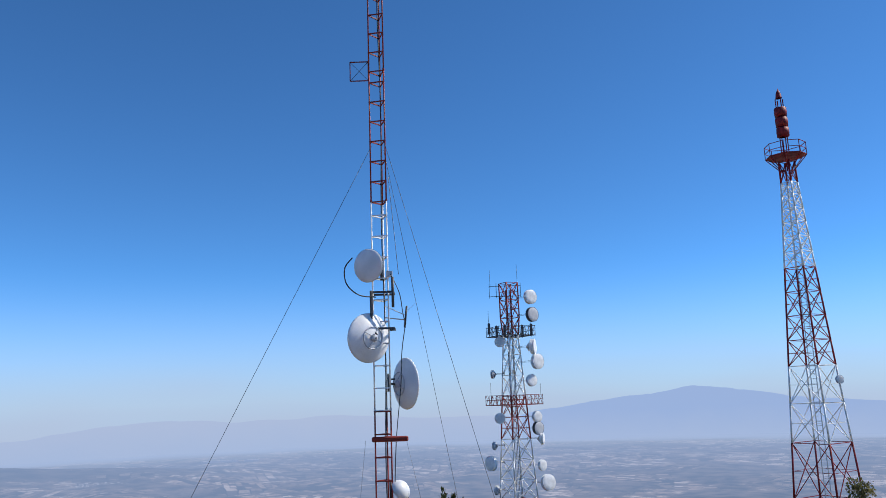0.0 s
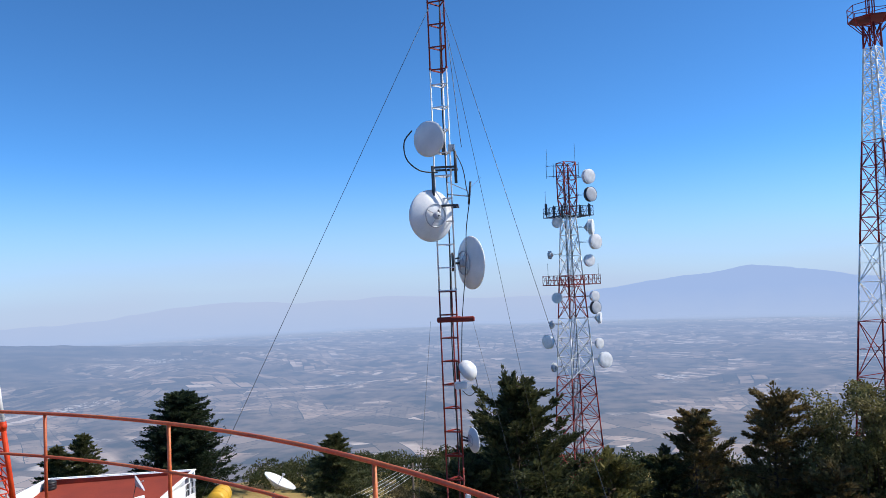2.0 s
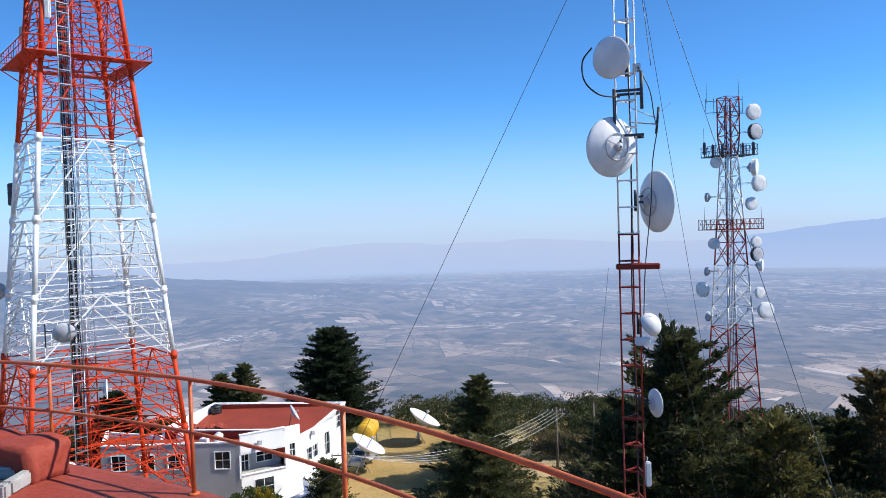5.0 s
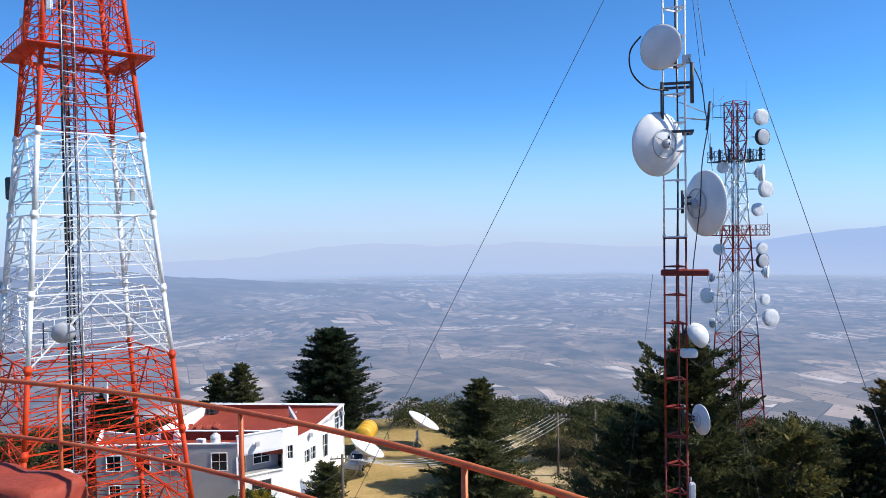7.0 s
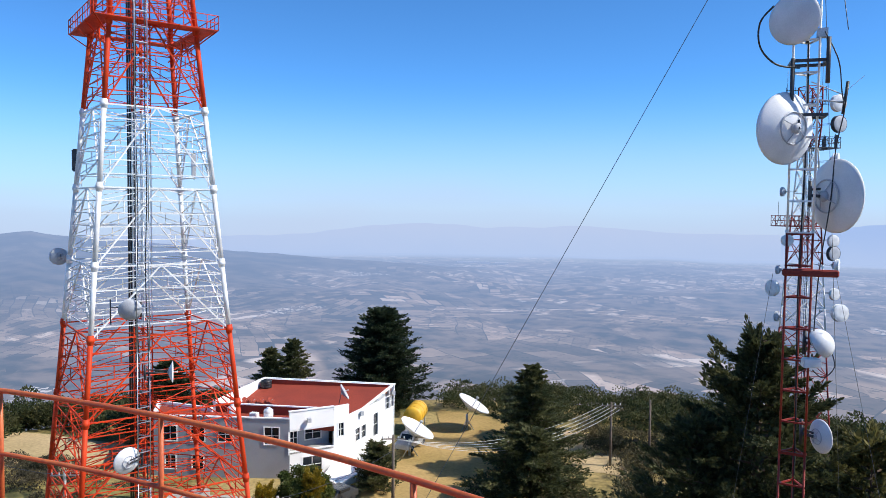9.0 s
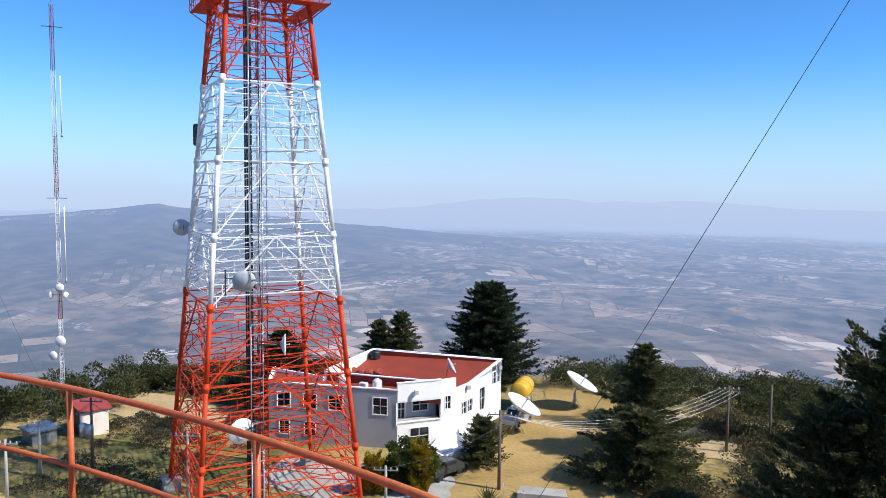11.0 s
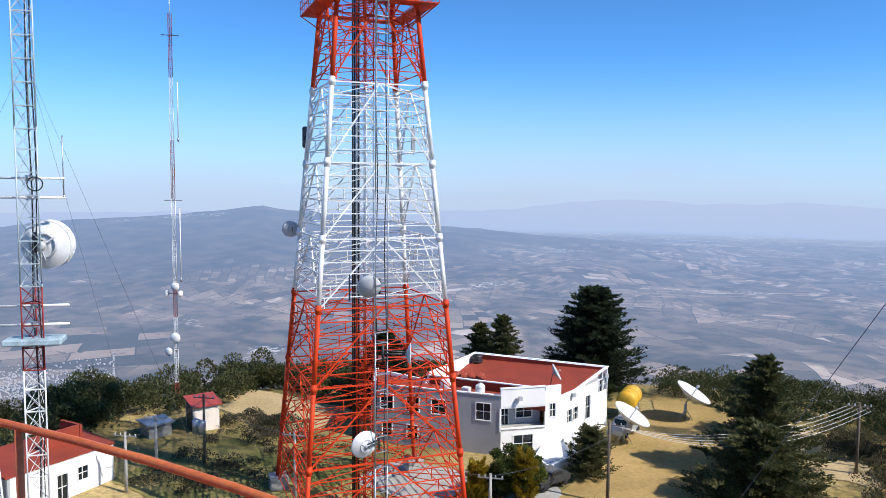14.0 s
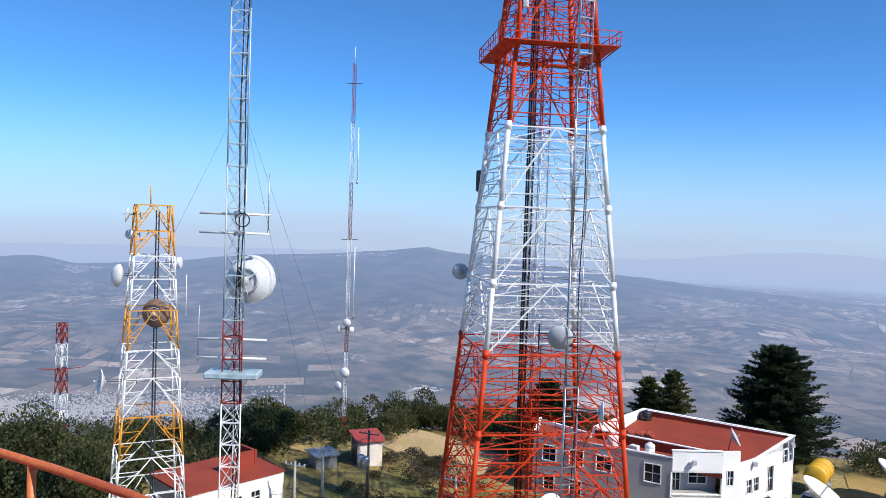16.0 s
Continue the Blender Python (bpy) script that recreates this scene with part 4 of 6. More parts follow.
BT_C, BT_U = (-41.5, 50.7), (0.582, 0.813)
BT_Z = [-25.3, -20.0, -14.4, -8.95, -4.1, 1.25, 6.9, 12.7, 18.0, 23.0]


def bt_side(z):
    return 6.88 + (6.8 - z) * 0.1633


def big_tower():
    t = lattice_tower("broadcast_tower", BT_C, BT_U, BT_Z[0], BT_Z, bt_side, lambda z: WHITE if -8.9 < z < 6.9 else ORANGE, 0.178, "large orange-red and white lattice broadcast tower", 0.070, 5)
    ux, uy = BT_U
    for k, (ox, oy, mt2) in enumerate(((0.0, -0.2, None),)):
        for lo, hi in zip(BT_Z, BT_Z[1:]):
            bm = bmesh.new()
            mt = WHITE if -8.9 < (lo + hi) / 2 < 6.9 else ORANGE
            c = [Vector((ox + dx, oy + dy, 0)) for dx, dy in ((-0.45, -0.45), (0.45, -0.45), (0.45, 0.45), (-0.45, 0.45))]
            for q in range(4):
                bar(bm, c[q] + Vector((0, 0, lo - BT_Z[0])), c[q] + Vector((0, 0, hi - BT_Z[0])), 0.05)
                z, f = lo, 0
                while z < hi - 0.1:
                    zz = min(z + 0.9, hi)
                    bar(bm, c[q] + Vector((0, 0, z - BT_Z[0])), c[(q + 1) % 4] + Vector((0, 0, z - BT_Z[0])), 0.03)
                    bar(bm, c[q if f else (q + 1) % 4] + Vector((0, 0, z - BT_Z[0])), c[(q + 1) % 4 if f else q] + Vector((0, 0, zz - BT_Z[0])), 0.028)
                    z, f = zz, 1 - f
            tagged(part("inner_column", bm, mt, t), kind="stuff")
    for k in range(4):
        bm = bmesh.new()
        x, y = -0.72 + 0.12 * k, -0.78 + 0.09 * k
        bar(bm, (x, y, 0.5), (x, y, BT_Z[-1] - BT_Z[0]), 0.07, 6)
        part("feeder_line", bm, BLACK, t)
    # gallery
    zt = 12.75 - BT_Z[0]
    s = bt_side(12.75) / 2 + 1.25
    cs = [Vector(((a * ux - b * uy) * s, (a * uy + b * ux) * s, zt)) for a, b in ((-1, -1), (1, -1), (1, 1), (-1, 1))]
    inn = [c * 0.72 for c in cs]
    for i in inn:
        i.z = zt
    for k in range(4):
        j = (k + 1) % 4
        bm = bmesh.new()
        top = [cs[k], cs[j], inn[j], inn[k]]
        lo = [bm.verts.new(v - Vector((0, 0, 0.06))) for v in top]
        hi = [bm.verts.new(v) for v in top]
        bm.faces.new(hi)
        bm.faces.new(lo[::-1])
        for q in range(4):
            bm.faces.new((lo[q], lo[(q + 1) % 4], hi[(q + 1) % 4], hi[q]))
        plat = part("platform", bm, ORANGE, t)
        bm = bmesh.new()
        for h in (0.5, 1.0):
            bar(bm, cs[k] + Vector((0, 0, h)), cs[j] + Vector((0, 0, h)), 0.035)
        for q in range(10):
            p = cs[k].lerp(cs[j], q / 10)
            bar(bm, p, p + Vector((0, 0, 1.0)), 0.028)
        part("guard_rail", bm, ORANGE, plat)
        for q in (0.0, 0.33, 0.67):
            bm = bmesh.new()
            p = cs[k].lerp(cs[j], q)
            bar(bm, p, p * 0.62 + Vector((0, 0, zt * 0.38 - 1.5)), 0.05)
            bar(bm, p, inn[k].lerp(inn[j], q), 0.05)
            part("knee_brace", bm, ORANGE, plat)
    # antennas on the tower
    n = Vector((ux, uy, 0))
    v = Vector((-uy, ux, 0))
    c = Vector((*BT_C, 0))

    def at(a, b, z):
        s = bt_side(z) / 2
        return c + n * (a * s) + v * (b * s) + Vector((0, 0, z))
    panel_antenna(at(-1.03, 1.18, 3.4), 0.4, (0.45, 0.3, 1.7), "dark grey panel antenna on the tower corner", DARK)
    panel_antenna(at(1.03, 0.1, 3.2), 0.6, (0.35, 0.25, 1.9), "grey panel antenna on the tower leg", DISHG)
    panel_antenna(at(-0.9, -1.1, 16.2), 0.4, (0.4, 0.3, 2.0), "pale panel antenna high on the tower", DISHW)
    panel_antenna(at(-1.0, 1.2, 15.4), 0.4, (0.5, 0.4, 1.2), "cluster of grey radio units on the tower", DISHG)
    dish(at(-1.15, 1.1, -3.9), (-0.8, 0.5, 0), 1.25, "drum", label="grey drum dish on the back leg of the tower", material=DISHG)


big_tower()

# far-side tower crowded with dishes
T2 = (7.95, 87.1)


def dish_tower():
    ang = radians(28)
    u = (math.cos(ang), math.sin(ang))

    def side(z):
        return 1.55 if z > 6.6 else 1.22 + (6.5 - z) * 0.098

    def band(z):
        return MAROON if z > 6.5 or -5.0 < z < -0.3 or z < -11.5 else WHITE

    zs = [GROUND - 2, -22, -19, -16, -13.5, -11.5, -9.3, -7.2, -5.0, -2.6, -0.3, 2.0, 4.3, 6.5, 8.5, 10.5, 12.5]
    t = lattice_tower("dish_tower", T2, u, zs[0], zs, side, band, 0.08, "narrow red and white lattice tower crowded with dishes", 0.042, 1, flange=False, light=True, leg_n=6, xbrace=True)
    for k in range(5):
        bm = bmesh.new()
        bar(bm, (-0.35 + 0.16 * k, 0.1, 1), (-0.35 + 0.16 * k, 0.1, 39), 0.035 if k else 0.07, 4)
        part("feeder_line", bm, DARK if k != 2 else GALV, t)
    for z, s, mt in ((6.4, 2.0, DARK), (-1.25, 2.3, MAROON)):
        bm = bmesh.new()
        zz = z - zs[0]
        m = Matrix.Rotation(ang, 3, "Z")
        c = [m @ Vector((a * s, b * s, 0)) + Vector((0, 0, zz)) for a, b in ((-1, -1), (1, -1), (1, 1), (-1, 1))]
        for k in range(4):
            p, q = c[k], c[(k + 1) % 4]
            for h in (0, 0.55, 1.05):
                bar(bm, p + Vector((0, 0, h)), q + Vector((0, 0, h)), 0.06 if h == 0 else 0.035)
            for w in range(6):
                g = p.lerp(q, w / 6)
                bar(bm, g, g + Vector((0, 0, 1.05)), 0.035)
                bar(bm, g, p.lerp(q, (w + 1) / 6) + Vector((0, 0, 1.05)), 0.022)
            bar(bm, p, Vector((0, 0, zz)), 0.05)
            bar(bm, (p + q) / 2, Vector((0, 0, zz)), 0.05)
        tagged(part("gallery", bm, mt, t), kind="stuff")
    bm = bmesh.new()
    for h in (12.2, 11.0):
        bar(bm, (-2.2, 0, h - zs[0]), (1.4, 0, h - zs[0]), 0.04)
    for x in (-2.2, -1.4, 1.4):
        bar(bm, (x, 0, 10.8 - zs[0]), (x, 0, 12.5 - zs[0]), 0.035)
    tagged(part("outrigger", bm, DARK, t), kind="stuff")
    lab = "white drum dish on the crowded lattice tower"
    right = ((10.17, 10.7, 1.6), (10.27, 8.7, 1.6), (10.1, 5.08, 1.7), (10.55, 3.42, 1.65), (9.85, 1.34, 1.3), (10.23, -2.63, 1.2), (10.25, -3.85, 1.4), (10.61, -5.01, 1.25), (10.5, -7.81, 1.15), (11.0, -9.65, 1.7))
    left = ((6.62, 5.74, 1.15), (5.78, 2.16, 0.9), (6.26, -2.67, 1.15), (5.6, -5.61, 0.9), (5.2, -7.46, 1.55), (5.69, -10.32, 1.0))
    for k, (x, z, d) in enumerate(right):
        n = ((0.55, -0.83, 0), (0.6, -0.8, 0), (0.95, -0.3, 0), (0.62, -0.78, 0), (0.5, -0.86, 0.1))[k % 5]
        dish((x, 86.3, z), n, d, "drum", label=lab, material=DARK if k in (1, 6) else None, arm=(T2[0] + side(z) / 2 + 0.1, 86.9, z))
    for k, (x, z, d) in enumerate(left):
        n = ((-0.1, -1, 0), (-0.9, 0.4, 0), (-0.2, -1, 0), (-0.9, 0.4, 0), (-0.75, -0.6, 0), (-0.8, 0.5, 0))[k]
        dish((x, 86.5, z), n, d, "drum", label=lab, material=DISHG if k % 2 else None, arm=(T2[0] - side(z) / 2 - 0.1, 86.9, z))
    for x, z, h in ((5.85, 12.0, 2.1), (5.5, 7.0, 2.4), (9.0, 12.5, 2.2), (5.4, -1.2, 2.4), (11.0, -1.2, 2.2)):
        whip((x, 87.1, z), (x, 87.1, z + h), 0.02, material=DARK, label="dark whip antenna on the crowded tower")
    for x, z in ((5.45, 7.2), (6.3, 6.9), (7.2, 6.9), (9.2, 6.9), (10.2, 7.0)):
        panel_antenna((x, 86.0, z), 0, (0.28, 0.18, 1.3), "dark panel antenna on the tower gallery", DARK)


dish_tower()

T3 = (33.2, 69.05)


def crowned_tower():
    ang = radians(33)
    u = (math.cos(ang), math.sin(ang))

    def side(z):
        return 0.98 + max(0.0, 18.9 - z) * 0.104

    zs = [GROUND - 2, -20, -15, -10, -5.2, -1.8, 1.5, 3.8, 6.0, 8.2, 10.4, 11.9, 13.3, 14.7, 16.0, 17.3, 18.5, 20.6]
    t = lattice_tower("crowned_tower", T3, u, zs[0], zs, side, lambda z: CRIMSON if z > 18.5 or 1.5 < z < 10.4 or z < -5.2 else WHITE, 0.085, "tall red and white lattice tower with a red crown", 0.042, 1, flange=False, light=True, leg_n=6, xbrace=True)
    bm = bmesh.new()
    for a, b in ((-0.25, 0), (0.25, 0)):
        bar(bm, (a, b, 1), (a, b, 46), 0.04)
    for k in range(110):
        bar(bm, (-0.25, 0, 1 + k * 0.41), (0.25, 0, 1 + k * 0.41), 0.02)
    tagged(part("ladder", bm, GALV, t), kind="stuff")
    z = 21.0 - zs[0]
    bm = bmesh.new()
    n = 8
    ring = [Vector((1.8 * math.cos(k * math.pi / 4 + 0.3), 1.8 * math.sin(k * math.pi / 4 + 0.3), z)) for k in range(n)]
    lo = [bm.verts.new(v * 1.0) for v in ring]
    hi = [bm.verts.new(v + Vector((0, 0, 0.08))) for v in ring]
    bm.faces.new(lo[::-1])
    bm.faces.new(hi)
    for k in range(n):
        bm.faces.new((lo[k], lo[(k + 1) % n], hi[(k + 1) % n], hi[k]))
    plat = part("platform", bm, CRIMSON, t)
    bm = bmesh.new()
    for k in range(n):
        p, q = ring[k], ring[(k + 1) % n]
        for h in (0.6, 1.2):
            bar(bm, p + Vector((0, 0, h)), q + Vector((0, 0, h)), 0.035)
        bar(bm, p, p + Vector((0, 0, 1.2)), 0.035)
        bar(bm, p, Vector((p.x * 0.3, p.y * 0.3, z - 1.4)), 0.05)
    tagged(part("guard_rail", bm, CRIMSON, plat), kind="stuff")
    for k in range(3):
        bm = bmesh.new()
        lathe(bm, [(0.3, 23.0 + k - zs[0]), (0.54, 23.05 + k - zs[0]), (0.57, 23.5 + k - zs[0]), (0.54, 23.9 + k - zs[0]), (0.3, 23.95 + k - zs[0])], Matrix.Identity(4), 14)
        part("antenna_drum", bm, CRIMSON, t)
    bm = bmesh.new()
    for a in range(4):
        c = Vector((0.35 * math.cos(a * 1.57), 0.35 * math.sin(a * 1.57), 0))
        bar(bm, c + Vector((0, 0, z)), c + Vector((0, 0, z + 5.8)), 0.05)
    tagged(part("spine", bm, CRIMSON, t), kind="stuff")
    bm = bmesh.new()
    lathe(bm, [(0.3, 26.9 - zs[0]), (0.22, 27.4 - zs[0]), (0, 27.9 - zs[0])], Matrix.Identity(4), 10)
    part("beacon", bm, CRIMSON, t)
    dish((T3[0] + 0.9, T3[1] - 2.6, 0.2), (0.2, -1, 0), 0.7, "drum", label="small grey dish on the crowned tower", material=DISHG, arm=(T3[0] + 1.0, T3[1] - 2.0, 0.2))


crowned_tower()

T4 = (-52.0, 25.75)


def yellow_tower():
    ang = math.atan2(-5.638 + 52.0, 25.75 - 5.6) + 0.12
    u = (math.cos(ang), math.sin(ang))

    def band(z):
        return YELLOW if z > -2.7 or -8.4 < z < -6.0 or -14.9 < z < -12.4 else WHITE

    zs = [GROUND, -21.0, -17.1, -14.9, -12.4, -10.1, -8.4, -6.0, -4.1, -2.7, -1.2, 0.4]
    t = lattice_tower("yellow_tower", T4, u, zs[0], zs, lambda z: 1.98 + (0.4 - z) * 0.108, band, 0.058, "yellow and white lattice tower with small dishes", 0.041, 2, flange=False, light=True, leg_n=6)
    bm = bmesh.new()
    for a in (-0.2, 0.2):
        bar(bm, (a, 0.3, 0.5), (a, 0.3, 25.4), 0.045)
    for k in range(60):
        bar(bm, (-0.2, 0.3, 0.8 + k * 0.41), (0.2, 0.3, 0.8 + k * 0.41), 0.02)
    tagged(part("cable_ladder", bm, DARK, t), kind="stuff")
    for x, y, z, d, n, st, mt in ((-52.49, 24.45, -0.23, 0.95, (-0.35, -0.9, 0.1), "open", None), (-52.46, 24.53, -1.44, 0.6, (0.6, -0.7, 0), "dome", None), (-52.7, 24.05, -3.98, 1.4, (-0.1, -0.95, 0.1), "dome", None),
                                  (-52.9, 23.3, -10.47, 1.5, (-0.2, -0.95, 0.1), "open", None), (-51.6, 25.76, -6.33, 1.75, (-0.6, 0.7, 0), "open", RUST), (-51.32, 27.12, -3.14, 0.7, (0.6, 0.6, 0), "drum", None)):
        dish((x, y, z), n, d, st, label="dish antenna on the yellow and white tower" if mt is None else "rusty brown dish inside the yellow tower", material=mt, arm=(T4[0], T4[1] + (0.9 if y > 26 else -0.8), z))
    whip((-52.03, 25.6, 0.3), (-52.03, 25.6, 1.6), 0.04, material=YELLOW, label="thin lightning rod on top of the tower")
    whip((-51.1, 27.6, -6.6), (-51.1, 27.6, -3.9), 0.03, label="white whip antenna beside the tower")


yellow_tower()

T5 = (-110.3, 39.4)
lattice_tower("small_tower", T5, (0.94, 0.34), -39, [-39, -35, -31, -28.2, -26.1, -24, -22.3, -20.6, -19, -17.4, -16, -14.7], lambda z: 0.93 + (-14.7 - z) * 0.012, lambda z: WHITE if -28.2 < z < -24 or -20.6 < z < -17.4 else RED, 0.06, "small distant red and white lattice tower", 0.05, 1, flange=False, light=True, leg_n=6)
bm = bmesh.new()
for a in (-1, 1):
    for b in (-0.4, 0.4):
        bar(bm, (0, b, 0), (a * 0.8, 2.5 * a + b * 0.3, 0.25), 0.05)
_t = thing("cross_arm", (*T5, -20.8), "red steel arms spreading from the small tower", "bracket")
part("arm", bm, RED, _t)

M5 = (-73.2, 57.2)
guyed_mast("guyed_mast", M5, GROUND - 0.5, 17.2, 0.38, 0.9, ((GROUND - 0.5, RED), (-21.9, WHITE), (-14.7, RED), (-10.9, WHITE), (-2.1, RED), (4.2, WHITE), (10.7, RED)), radians(30), "thin tall red and white guyed mast", 0.022, True, 1, 4.0)
for _x, _y, _z, _d, _n in ((-72.9, 57.0, -11.4, 0.9, (0.5, -0.8, 0)), (-73.7, 56.6, -12.2, 0.8, (-0.8, -0.5, 0)), (-72.6, 57.4, -12.2, 0.7, (0.9, 0.1, 0)), (-73.0, 57.0, -17.0, 1.15, (0.4, -0.9, 0)), (-73.6, 56.6, -18.5, 0.95, (0.2, -0.95, 0))):
    dish((_x, _y, _z), _n, _d, "dome", label="small white dish on the thin mast", arm=(M5[0], M5[1], _z))
whip((M5[0], M5[1], 17.2), (M5[0], M5[1], 19.0), 0.04)
for _a, _b in ((4.0, 10.2), (-11.0, -3.0)):
    whip((M5[0] + 0.4, M5[1] + 0.5, _a), (M5[0] + 0.4, M5[1] + 0.5, _b), 0.06, label="long white pole antenna beside the thin mast")
for _a in (15.0, -2.2):
    bm = bmesh.new()
    bar(bm, (-0.6, -0.7, 0), (0.6, 0.7, 0), 0.05)
    part("arm", bm, DARK, thing("cross_arm", (M5[0], M5[1], _a), "short dark cross arm on the thin mast", "bracket"))


# ---- buildings ----
def wall(parent, p, q, z0, z1, holes, thick, material, name="wall", end=None):
    """A wall from p to q (its outer face on the right hand side) with openings: (start, end, sill, head); end: its top at q, where that differs."""
    p, q = Vector((*p, 0)), Vector((*q, 0))
    d = q - p
    L = d.length
    d.normalize()
    inn = Vector((-d.y, d.x, 0)) * thick
    xs = sorted({0, L, *[h[0] for h in holes], *[h[1] for h in holes]})
    zz = sorted({z0, z1, *[h[2] for h in holes], *[h[3] for h in holes]})
    bm = bmesh.new()
    o = parent.location

    def at(x, z, i):
        if z == z1 and end is not None:
            z = z1 + (end - z1) * x / L
        return p + d * x + Vector((0, 0, z)) + (inn if i else Vector()) - o

    def solid(i, j):
        if not (0 <= i < len(xs) - 1 and 0 <= j < len(zz) - 1):
            return False
        cx, cz = (xs[i] + xs[i + 1]) / 2, (zz[j] + zz[j + 1]) / 2
        return not any(h[0] < cx < h[1] and h[2] < cz < h[3] for h in holes)

    def quad(*v):
        bm.faces.new([bm.verts.new(w) for w in v])
    for i in range(len(xs) - 1):
        for j in range(len(zz) - 1):
            if not solid(i, j):
                continue
            x0, x1, a, b = xs[i], xs[i + 1], zz[j], zz[j + 1]
            quad(at(x0, a, 0), at(x1, a, 0), at(x1, b, 0), at(x0, b, 0))
            quad(at(x1, a, 1), at(x0, a, 1), at(x0, b, 1), at(x1, b, 1))
            if not solid(i - 1, j):
                quad(at(x0, a, 1), at(x0, a, 0), at(x0, b, 0), at(x0, b, 1))
            if not solid(i + 1, j):
                quad(at(x1, a, 0), at(x1, a, 1), at(x1, b, 1), at(x1, b, 0))
            if not solid(i, j - 1):
                quad(at(x0, a, 1), at(x1, a, 1), at(x1, a, 0), at(x0, a, 0))
            if not solid(i, j + 1):
                quad(at(x0, b, 0), at(x1, b, 0), at(x1, b, 1), at(x0, b, 1))
    bmesh.ops.remove_doubles(bm, verts=bm.verts, dist=0.0005)
    w = part(name, bm, material, parent)
    m = Matrix(((d.x, -d.y, 0), (d.y, d.x, 0), (0, 0, 1)))
    for a, b, s, h in holes:
        c = p + d * ((a + b) / 2) + Vector((0, 0, (s + h) / 2)) - o
        bm = bmesh.new()
        wd, ht = b - a, h - s
        for x, z, sx, sz in ((0, ht / 2 + 0.03, wd + 0.16, 0.08), (0, -ht / 2 - 0.03, wd + 0.16, 0.08), (-wd / 2 - 0.03, 0, 0.08, ht - 0.02), (wd / 2 + 0.03, 0, 0.08, ht - 0.02)):
            box(bm, c + m @ Vector((x, -0.01, z)), (sx, 0.10, sz), m)
        win = part("window", bm, WALLW, parent, "white window surround with dark panes")
        bm = bmesh.new()
        box(bm, c + m @ Vector((0, 0.07, 0)), (0.06, 0.05, ht - 0.002), m)
        box(bm, c + m @ Vector((0, 0.072, 0)), (wd - 0.002, 0.05, 0.06), m)
        part("frame", bm, DISHW, win)
        for x in (-1, 1):
            for z in (-1, 1):
                bm = bmesh.new()
                box(bm, c + m @ Vector((x * wd / 4, 0.10, z * ht / 4)), (wd / 2, 0.012, ht / 2), m)
                part("pane", bm, GLASS, win)
    return w


def slab(parent, pts, z0, z1, material, name="roof"):
    bm = bmesh.new()
    o = parent.location
    prism(bm, [(x - o.x, y - o.y) for x, y in pts], z0 - o.z, z1 - o.z)
    bmesh.ops.recalc_face_normals(bm, faces=bm.faces)
    return part(name, bm, material, parent)


